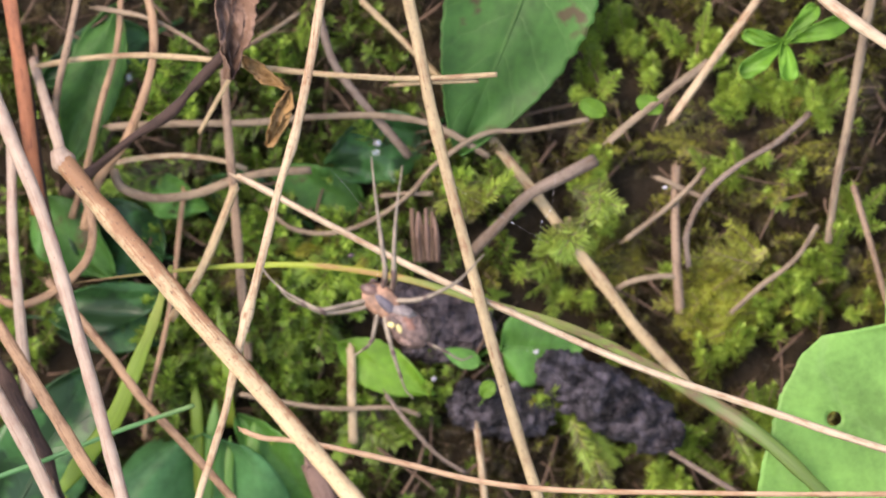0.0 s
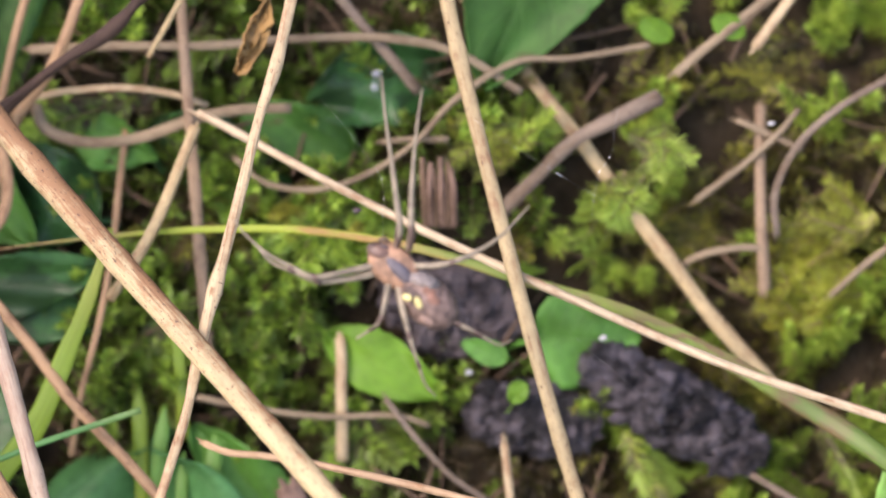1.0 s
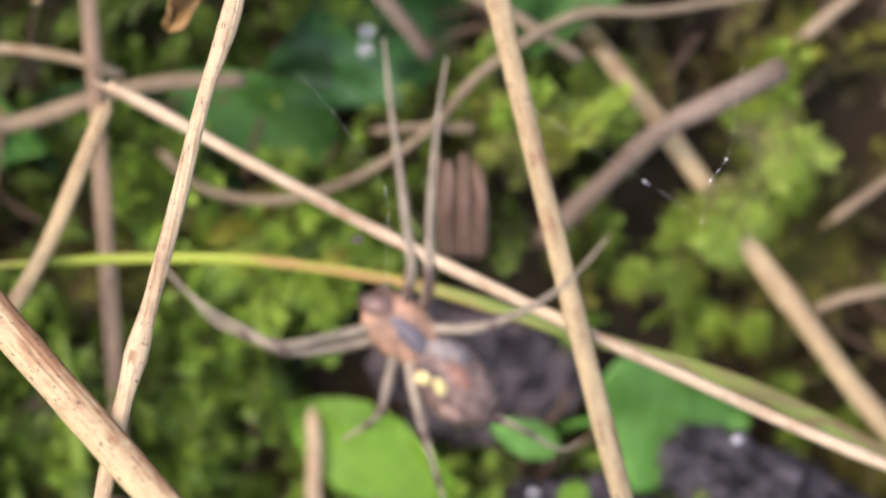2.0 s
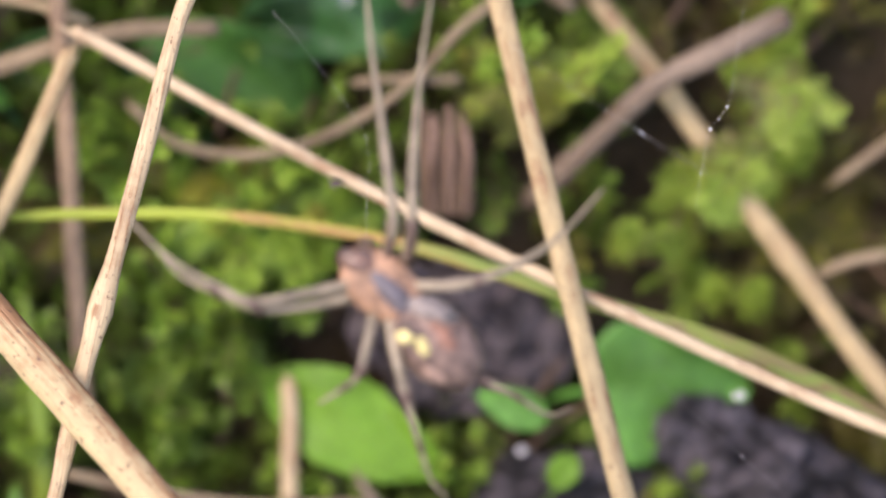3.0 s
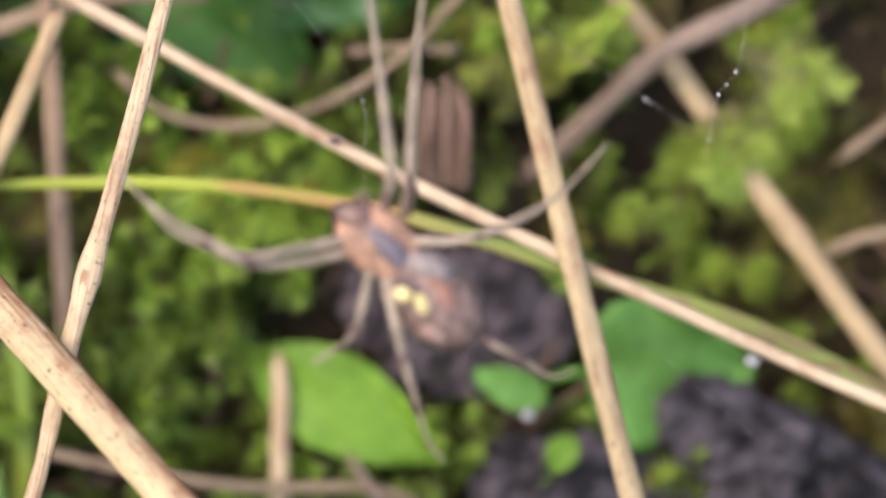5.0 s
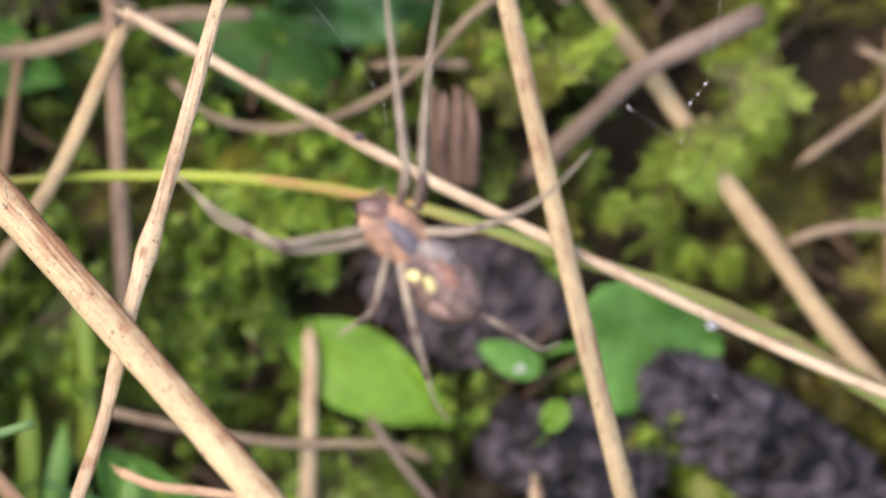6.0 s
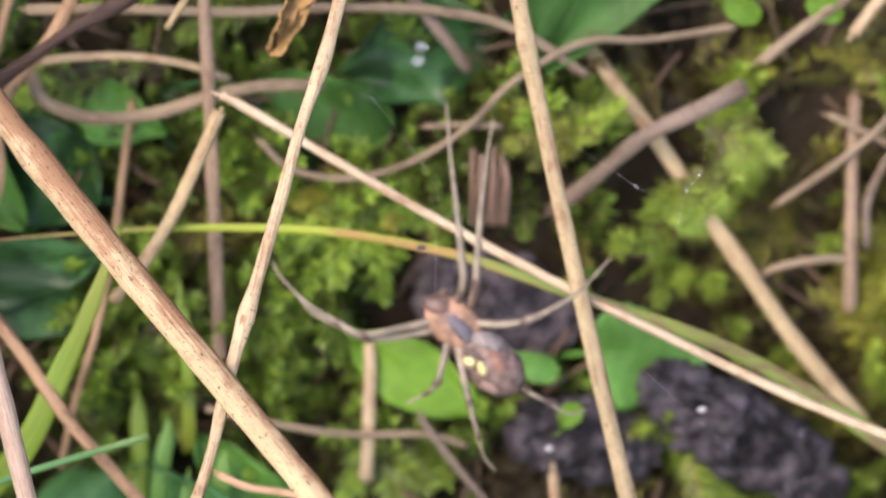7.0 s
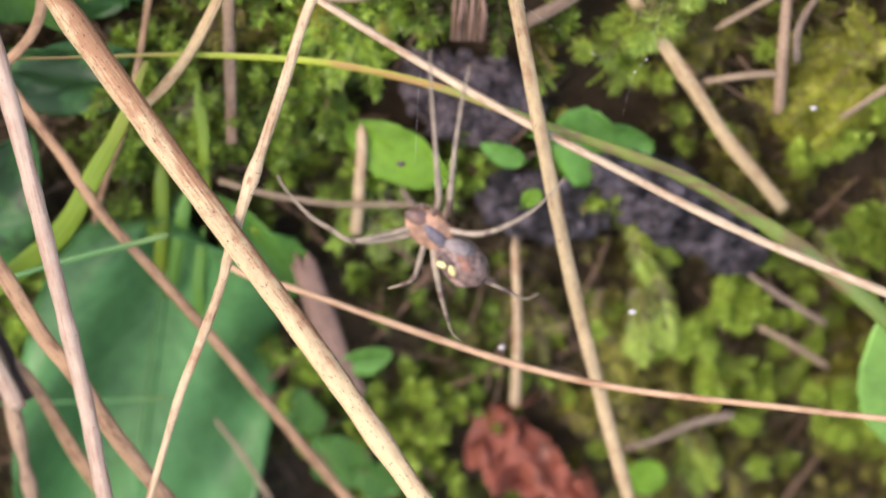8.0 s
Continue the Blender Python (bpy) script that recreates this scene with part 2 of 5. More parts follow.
SOIL = earth_material("dark_soil", (0.022, 0.017, 0.010), (0.062, 0.046, 0.028), 320, 0.08)
CLOD_GREY = earth_material("greyish_purple_clod", (0.02, 0.016, 0.018), (0.14, 0.116, 0.122), 380, 0.35, 0.38)
CLOD = earth_material("purple_black_clod", (0.004, 0.0035, 0.0045), (0.12, 0.105, 0.118), 460, 0.45, 0.43)


def plain(name, col, rough, metal=0.0, vary=0.3, scale=900):
    m, t, b, ln = nodes_of(name)
    tc = t.nodes.new("ShaderNodeTexCoord").outputs["Object"]
    n = noise_of(t, tc, scale, detail=4)
    c = ramp(t, [(0.3, tuple(v * (1 - vary) for v in col)), (0.7, tuple(min(1, v * (1 + vary)) for v in col))], n)
    ln.new(c, b.inputs["Base Color"])
    b.inputs["Roughness"].default_value = rough
    bumped(t, b, n, 0.3, 0.0001)
    return m


# ---- mesh helpers ----
def spline(pts, step):
    """Catmull-Rom through the points, resampled; also the fraction of the way."""
    p = np.array(pts, float)
    p = np.vstack([2 * p[0] - p[1], p, 2 * p[-1] - p[-2]])
    out = []
    for i in range(1, len(p) - 2):
        n = max(2, int(np.linalg.norm(p[i + 1] - p[i]) / step))
        s = np.linspace(0, 1, n, endpoint=False)[:, None]
        a, b, c, d = p[i - 1], p[i], p[i + 1], p[i + 2]
        out.append(0.5 * (2 * b + (c - a) * s + (2 * a - 5 * b + 4 * c - d) * s**2 + (3 * b - a - 3 * c + d) * s**3))
    out = np.vstack(out + [p[-2:-1]])
    far = np.r_[0, np.cumsum(np.linalg.norm(np.diff(out, axis=0), axis=1))]
    return out, far


def frames_along(c, lean=(0, 0, 1)):
    t = np.gradient(c, axis=0)
    t /= np.linalg.norm(t, axis=1, keepdims=True)
    up = np.array(lean, float) - t * (t @ np.array(lean, float))[:, None]
    up /= np.linalg.norm(up, axis=1, keepdims=True)
    return t, np.cross(t, up), up


def mesh_of(name, verts, faces, uvs=None, runs=None, smooth=True):
    me = bpy.data.meshes.new(name)
    me.from_pydata((np.asarray(verts) * MM).tolist(), [], faces)
    loops = np.array([v for f in faces for v in f])
    if uvs is not None:
        me.uv_layers.new(name="map").data.foreach_set("uv", np.asarray(uvs, float)[loops].ravel())
    if runs is not None:
        me.uv_layers.new(name="run").data.foreach_set("uv", np.asarray(runs, float)[loops].ravel())
    if smooth:
        me.shade_smooth()
    me.update()
    return me


def tube_data(c, far, radius, flat=1.0, sides=10, twist=0.0, wobble=0.06, seed=0):
    """A closed stem: ribbed, uneven, with capped ends. radius: one number or one for each ring."""
    rng = np.random.default_rng(seed)
    _, side, up = frames_along(c)
    n = len(c)
    r = np.broadcast_to(np.asarray(radius, float), (n,)) * (1 + wobble * np.interp(np.arange(n), np.linspace(0, n, max(4, n // 3)), rng.normal(0, 1, max(4, n // 3))))
    ang = np.linspace(0, 2 * np.pi, sides, endpoint=False)[None] + twist * far[:, None]
    rib = 1 + 0.05 * np.cos(3 * np.linspace(0, 2 * np.pi, sides, endpoint=False) + rng.uniform(0, 6))[None]
    v = c[:, None] + r[:, None, None] * rib[..., None] * (np.cos(ang)[..., None] * side[:, None] + flat * np.sin(ang)[..., None] * up[:, None])
    verts = np.vstack([v.reshape(-1, 3), c[:1], c[-1:]])
    uv = np.stack(np.broadcast_arrays(np.abs(np.linspace(-1, 1, sides, endpoint=False))[None] * np.pi * r.mean(), far[:, None] + seed * 13.7), -1).reshape(-1, 2)
    uv = np.vstack([uv, uv[:1], uv[-1:]])
    run = np.stack(np.broadcast_arrays(np.zeros((1, sides)), (far / far[-1])[:, None]), -1).reshape(-1, 2)
    run = np.vstack([run, run[:1], run[-1:]])
    faces = []
    for i in range(n - 1):
        for j in range(sides):
            k = (j + 1) % sides
            faces.append((i * sides + j, i * sides + k, (i + 1) * sides + k, (i + 1) * sides + j))
    for j in range(sides):
        k = (j + 1) % sides
        faces.append((n * sides, k, j))
        faces.append((n * sides + 1, (n - 1) * sides + j, (n - 1) * sides + k))
    return verts, faces, uv, run


def link_mesh(name, me, mat, base, parent=None, label=""):
    me.materials.append(mat)
    ob = new(name, me)
    if parent is None:
        ob.matrix_world = at_bank(base)
    else:
        ob.parent = parent
    if label:
        ob["label"] = label
    return ob


def thing(name, base, label, category, group=""):
    ob = new(name)
    ob.empty_display_size = 0.002
    ob.matrix_world = at_bank(base)
    return tagged(ob, label, category, group)


def tube_part(name, pts, radius, mat, parent, base, flat=1.0, sides=8, label="", step=0.5, seed=0, wobble=0.05):
    c, far = spline(pts, step)
    rad = radius if np.isscalar(radius) else np.interp(far / far[-1], np.linspace(0, 1, len(radius)), radius)
    v, f, uv, run = tube_data(c - np.array(base), far, rad, flat, sides, 0, wobble, seed)
    return link_mesh(name, mesh_of(name, v, f, uv, run), mat, base, parent, label)


count = [0]


def stem(name, pts, radius, flat, mat, label, joints=(), twist=0.0, taper=(1, 1), origin=None):
    """A stem or blade from its tip to its foot, with swollen joints at the given fractions and torn fibres at its tip."""
    count[0] += 1
    c, far = spline(pts, 0.7)
    base = np.array(pts[-1] if origin is None else origin, float)
    s = far / far[-1]
    if name == "grass_plant":
        rad = radius * np.clip(np.minimum(s * 5 + 0.12, 1.0), 0.1, 1)
    else:
        rad = radius * (1 + 0.08 * np.sin(s * 3 + count[0]))
    rad = rad * np.interp(s, np.linspace(0, 1, len(taper)), taper)
    for where, more in joints:
        rad = rad * (1 + more * np.exp(-(((s - where) / 0.02) ** 2)))
    kind = {"grass_plant": ("grass plant", "living grass"), "twig": ("twig", "twigs")}.get(name, ("dry grass", "dry grass stems"))
    root = thing(name, base, label, *kind)
    v, f, uv, run = tube_data(c - base, far, rad, flat, 12, twist, 0.2 if name == "twig" else 0.05, count[0])
    body = {"grass_plant": "blade", "twig": "bark"}.get(name, "culm")
    link_mesh(body, mesh_of(body, v, f, uv, run), mat, base, root)
    if name == "grass_plant":
        _, _, up = frames_along(c)
        keel = c[::4] - base - up[::4] * radius * flat * 0.75
        tube_part("keel", [tuple(p) for p in keel], radius * 0.12, mat, root, (0, 0, 0), 1, 6, "", 0.8, count[0], 0.0)
        return root
    rng = random.Random(count[0])
    d = c[0] - c[1]
    d = d / np.linalg.norm(d)
    for k in range(3):
        off = np.array([rng.uniform(-1, 1), rng.uniform(-1, 1), rng.uniform(-0.5, 0.5)]) * radius * 0.5
        p = c[0] - base + off
        tube_part("torn_fibre", [tuple(p - d * 0.8), tuple(p), tuple(p + d * rng.uniform(0.3, 0.9) + off * 0.4)], [radius * 0.4, radius * 0.34, radius * 0.1], mat, root, (0, 0, 0), 1, 5, "", 0.3, k, 0.0)
    for where, more in joints:
        i = int(np.argmin(np.abs(s - where)))
        seg = [tuple(c[k] - base) for k in (i - 1, i, i + 1)]
        tube_part("joint", seg, [rad[i] * 0.8, rad[i] * 1.02, rad[i] * 0.8], mat, root, (0, 0, 0), flat, 12, "swollen joint", 0.2, count[0], 0.0)
    return root


def leaf_data(length, width, profile, arch, cup, ripple, seed, teeth=0.0, nx=34, ny=17, hole=None, curl=0.0, crumple=0.0):
    """A leaf in its own space: x base to tip, y across, z up."""
    rng = np.random.default_rng(seed)
    x = np.linspace(0, 1, nx)
    w = {"ovate": np.sin(np.pi * x**0.75) ** 0.75, "blunt": np.sin(np.pi * x**0.8) ** 0.66 * (1 + 0.05 * np.sin(x * 23)), "lance": np.sin(np.pi * x**0.85) ** 0.9, "round": np.sqrt(np.clip(1 - (2 * x - 1) ** 2, 0, 1)), "heart": np.sin(np.pi * np.clip(x, 0, 1) ** 0.55) ** 0.7, "lobed": np.interp(x, (0, 0.12, 0.26, 0.347, 0.388, 0.435, 0.49, 0.55, 0.66, 0.732, 0.766, 0.774, 0.86, 0.94, 1), (0.1, 0.35, 0.62, 0.865, 0.96, 1, 1, 0.957, 0.845, 0.717, 0.585, 0.26, 0.24, 0.15, 0.02)), "spoon": np.maximum(0.16, np.sin(np.pi * np.clip(1 - x, 0, 1) ** 0.5) ** 0.8)}[profile]
    w = np.clip(w, 0.02, 1) * (1 + teeth * (np.abs(((x * 15) % 1) - 0.5) * 2 - 0.5))
    ragged = 1 + min(0.025, 0.2 / width) * rng.normal(0, 1, (2, nx))
    y = np.linspace(-1, 1, ny)
    X, Y = np.meshgrid(x, y, indexing="ij")
    ph = rng.uniform(0, 6, 4)
    Z = arch * length * np.sin(np.pi * X) * 0.25 + cup * width * Y**2 * 0.25
    Z = Z + ripple * width * 0.12 * (np.sin(X * 9 + ph[0] + Y * 2) * np.abs(Y) + 0.6 * np.sin(X * 17 + ph[1]) * Y**2 + 0.5 * np.sin(7 * X + 5 * Y + ph[2]))
    if crumple:
        for i in range(nx):
            for j in range(ny):
                Z[i, j] += crumple * width * (0.45 * abs(noise.noise(Vector((X[i, j] * 5, Y[i, j] * 1.6, seed)))) - 0.25 * abs(noise.noise(Vector((X[i, j] * 11, Y[i, j] * 4, seed + 3)))))
    Z = Z - 0.008 * width * np.exp(-((Y / 0.08) ** 2))
    edge = np.where(Y < 0, ragged[0][:, None], ragged[1][:, None])
    Yp = Y * (w[:, None]) * (1 + (edge - 1) * np.abs(Y) ** 3) * width / 2
    Xp = X * length + curl * width * 0.1 * np.sin(X * 6 + ph[3])
    v = np.stack([Xp, Yp, Z], -1).reshape(-1, 3)
    uv = np.stack([X, Y * 0.5 + 0.5], -1).reshape(-1, 2)
    faces = [(i * ny + j, (i + 1) * ny + j, (i + 1) * ny + j + 1, i * ny + j + 1) for i in range(nx - 1) for j in range(ny - 1)]
    if hole:
        mid = lambda f: v[list(f)].mean(0)
        faces = [f for f in faces if ((mid(f)[0] - hole[0]) ** 2 + (mid(f)[1] - hole[1]) ** 2) ** 0.5 > hole[2]]
        far = np.hypot(v[:, 0] - hole[0], v[:, 1] - hole[1])
        near = (far > 0.3 * hole[2]) & (far < 1.5 * hole[2])
        v[near, 0] = hole[0] + (v[near, 0] - hole[0]) * hole[2] / far[near]
        v[near, 1] = hole[1] + (v[near, 1] - hole[1]) * hole[2] / far[near]
    return v, faces, uv


def leaf(name, base, tip, width, mat, label, profile="ovate", arch=0.3, cup=0.3, ripple=0.3, tilt=(0, 0, 1), teeth=0.0, hole=None, stalk=None, seed=1, category="leaf", group="", curl=0.0, fine=1, crumple=0.0):
    """A leaf from base to tip, facing tilt, with a stalk from its base to the point stalk."""
    base, tip = np.array(base, float), np.array(tip, float)
    length = np.linalg.norm(tip - base)
    x = (tip - base) / length
    z = np.array(tilt, float)
    z = z - x * (z @ x)
    z /= np.linalg.norm(z)
    y = np.cross(z, x)
    v, f, uv = leaf_data(length, width, profile, arch, cup, ripple, seed, teeth, 34 * fine, 17 * fine, hole, curl, crumple)
    v = v[:, :1] * x + v[:, 1:2] * y + v[:, 2:] * z
    root = thing(name, base, label, category, group)
    blade = link_mesh("blade", mesh_of("blade", v, f, uv), mat, base, root)
    mod = blade.modifiers.new("thickness", "SOLIDIFY")
    mod.thickness = 0.00018
    rib = [(0, 0, 0)] + [tuple(v.reshape(-1, 3)[(i * 17 * fine) + (17 * fine) // 2] - 0.06 * z) for i in range(4 * fine, 30 * fine, 6 * fine)]
    tube_part("midrib", rib, [0.028 * width, 0.006 * width], mat, root, (0, 0, 0), 1, 6, "raised pale midrib", 0.8, seed, 0.0)
    if stalk is not None:
        d = np.array(stalk, float) - base
        tube_part("leaf_stalk", [(0, 0, 0), tuple(d * 0.5 + np.array((0.3, 0.2, 0.6))), tuple(d)], [0.03 * width, 0.04 * width], mat, root, (0, 0, 0), 1, 7, "", 0.6, seed, 0.0)
    return root

# ---- the ground: one sheet, a bank that runs out level above and below ----
def ground_height(u, v):
    """Height of the soil over the bank plane, in mm."""
    s = Vector((u * 0.045, v * 0.045, 3.1))
    f = Vector((u * 0.21, v * 0.21, 7.7))
    fade = 1 / (1 + (max(abs(u), abs(v)) / 400) ** 2)
    return -9.5 + fade * (3.2 * noise.noise(s) + 1.0 * noise.noise(f))


def build_ground():
    k = np.linspace(-1, 1, 151)
    spread = np.sign(k) * (75 * np.abs(k) * 1.6 + 29900 * np.abs(k) ** 14)
    verts, n = [], len(k)
    for v in spread:
        for u in spread:
            y = float(np.clip(v, -300, 300))
            verts.append(Vector((u, y, ground_height(u, y))) * MM)
    me = bpy.data.meshes.new("ground")
    flat = [BANK @ p for p in verts]
    for i, v in enumerate(spread):
        over = v - float(np.clip(v, -300, 300))
        for j in range(n):
            flat[i * n + j].y += over * MM
    me.from_pydata(flat, [], [(i * n + j, i * n + j + 1, (i + 1) * n + j + 1, (i + 1) * n + j) for i in range(n - 1) for j in range(n - 1)])
    me.shade_smooth()
    me.materials.append(SOIL)
    tagged(new("ground", me), "dark damp soil of a mossy bank", "ground", kind="structure")


build_ground()


# ---- moss: shoots with many small pointed leaves, joined by cushion ----
def moss_cushion(name, label, mat, tip, where, shoots, seed, leaf_len, leaf_wid, tall, count_leaves, crown=0.0, lean=(0, 0.15, 1), spread=0.42, fresh=0.72):
    """where(rng) gives a root (across, up) or None. crown: how far the leaves gather at the tip as a star."""
    rng = np.random.default_rng(seed)
    V, Fc, Mi = [], [], []
    total = 0
    for _ in range(shoots):
        p = where(rng)
        if p is None:
            continue
        u, v, thick = p
        root = np.array([u, v, ground_height(u, v) - 0.5])
        length = (tall[0] + (tall[1] - tall[0]) * thick) * rng.uniform(0.75, 1.15)
        d = np.array(lean) + rng.normal(0, spread, 3) * (1, 1, 0.25)
        d /= np.linalg.norm(d)
        bend = rng.normal(0, 0.25, 3)
        n = int(count_leaves * length / tall[1])
        s = np.linspace(0.12, 1, n) ** (1 - 0.45 * crown)
        c = root + d * (length * s)[:, None] + bend * (length * s**2 * 0.5)[:, None]
        t = d + bend * s[:, None]
        t /= np.linalg.norm(t, axis=1, keepdims=True)
        a = np.cross(t, rng.normal(0, 1, 3))
        a /= np.linalg.norm(a, axis=1, keepdims=True)
        b = np.cross(t, a)
        ang = np.arange(n) * 2.39996 + rng.uniform(0, 6) + rng.normal(0, 0.2, n)
        out = np.cos(ang)[:, None] * a + np.sin(ang)[:, None] * b
        open_ = (np.radians(62 - 34 * s ** 3) + rng.normal(0, 0.12, n))[:, None]
        way = np.cos(open_) * t + np.sin(open_) * out
        over = np.cross(way, np.cross(out, t))
        L = (leaf_len * (0.65 + 0.5 * np.sin(np.pi * np.clip(s, 0, 1) ** 0.8)) * rng.uniform(0.75, 1.2, n))[:, None]
        sidev = np.cross(way, t)
        sidev /= np.linalg.norm(sidev, axis=1, keepdims=True) + 1e-9
        droop = t * (-0.16)
        q0 = c
        q1 = c + way * L * 0.42 + sidev * leaf_wid * 0.5 + t * 0.05
        q2 = c + (way + droop) * L
        q3 = c + way * L * 0.42 - sidev * leaf_wid * 0.5 + t * 0.05
        V.append(np.stack([q0, q1, q2, q3], 1).reshape(-1, 3))
        Fc.append(np.arange(n * 4).reshape(-1, 4) + total)
        Mi.append((s + rng.normal(0, 0.08, n) > fresh).astype(int))
        total += n * 4
        # the thread-like axis of the shoot
        m = 5
        ss = np.linspace(0, 0.95, m)
        cc = root + d * (length * ss)[:, None] + bend * (length * ss**2 * 0.5)[:, None]
        e1, e2 = a[0] * 0.09, b[0] * 0.09
        V.append(np.stack([cc + e1, cc - 0.5 * e1 + 0.87 * e2, cc - 0.5 * e1 - 0.87 * e2], 1).reshape(-1, 3))
        Fc.append(np.array([[total + 3 * i + j, total + 3 * i + (j + 1) % 3, total + 3 * i + 3 + (j + 1) % 3, total + 3 * i + 3 + j] for i in range(m - 1) for j in range(3)]))
        Mi.append(np.full(3 * (m - 1), 2))
        total += 3 * m
    verts, faces = np.vstack(V) * MM, np.vstack(Fc)
    me = bpy.data.meshes.new(name)
    me.vertices.add(len(verts))
    me.vertices.foreach_set("co", verts.ravel())
    me.loops.add(faces.size)
    me.loops.foreach_set("vertex_index", faces.ravel())
    me.polygons.add(len(faces))
    me.polygons.foreach_set("loop_start", np.arange(0, faces.size, 4))
    me.polygons.foreach_set("material_index", np.concatenate(Mi))
    me.update(calc_edges=True)
    for m in (mat, tip, BARK_RED):
        me.materials.append(m)
    ob = new(name, me)
    ob.matrix_world = BANK
    return tagged(ob, label, "moss", "moss cushions", "stuff")


def covered(u, v):
    """Under the clods and the broad leaves no moss grows."""
    if ((u - 21) * 0.9 + (v + 12) * -0.42) ** 2 / 110 + ((u - 21) * 0.42 + (v + 13) * 0.9) ** 2 / 13 < 1:
        return True
    if ((u - 3) / 8.2) ** 2 + ((v + 4.3) / 5.4) ** 2 < 1:
        return True
    if ((u - 16) / 6.5) ** 2 + ((v + 7.2) / 3.6) ** 2 < 1:
        return True
    if ((u + 2.5) / 6) ** 2 + ((v + 10) / 4.5) ** 2 < 1:
        return True
    if ((u - 9) / 8.5) ** 2 + ((v + 46) / 6) ** 2 < 1:
        return True
    if ((u + 28) / 11) ** 2 + ((v + 42) / 22) ** 2 < 1:
        return True
    return False


def bare(u, v):
    """Places without moss."""
    if covered(u, v):
        return True
    for cu, cv, ru, rv in ((15.5, 9.1, 4.2, 2.2), (10.0, 6.1, 3.0, 3.5), (32.2, 17.2, 4, 2), (26.2, -2.9, 2.5, 2), (-8.0, -25.7, 3, 3.5), (-23.7, 28.0, 4, 2.5), (31.2, 10.1, 3.6, 4.6), (14.0, 7.1, 2.9, 2.1), (29.2, 1.1, 2.1, 1.7), (-6.1, -4.0, 3.0, 2.6), (-2.1, 8.0, 4.6, 1.6), (-18.1, 4.0, 2.1, 1.6), (-12.1, -11.9, 3.2, 2.1), (15.0, 6.1, 2.1, 2.6), (13.0, 11.1, 1.8, 1.1), (26.1, 4.1, 1.8, 1.8), (-21.0, -7.9, 1.4, 2.1), (34.3, 20.4, 5.2, 2.9), (31.2, 10.1, 4.6, 3.2), (39.3, 12.5, 3.5, 3.5), (26.1, 2.1, 3.5, 2.3), (22.1, 18.2, 2.9, 2.3), (42.1, 19.7, 3.5, 3.5), (25.1, 11.1, 2.0, 1.7)):
        if ((u - cu) / ru) ** 2 + ((v - cv) / rv) ** 2 < 1:
            return True
    return ((u - 12) / 8) ** 2 + ((v - 32) / 14) ** 2 < 1 or ((u - 8) / 9) ** 2 + ((v + 46) / 6) ** 2 < 1


def field(u0, u1, v0, v1, thresh, scale, off):
    def where(rng):
        u, v = rng.uniform(u0, u1), rng.uniform(v0, v1)
        thick = noise.noise(Vector((u * scale, v * scale, off))) + 0.3 * noise.noise(Vector((u * scale * 2.7, v * scale * 2.7, off + 5)))
        if bare(u, v) or thick < thresh:
            return None
        return u, v, min(1.0, (thick - thresh) / 0.45)
    return where


def tufts(places):
    """Shoots gathered in round tufts: (across, up, radius)."""
    def where(rng):
        u, v, r = places[rng.integers(len(places))]
        a, d = rng.uniform(0, 6.28), rng.uniform(0, 1) ** 0.6
        u, v = u + math.cos(a) * d * r, v + math.sin(a) * d * r
        return None if covered(u, v) else (u, v, 1.0 - 0.45 * d)
    return where


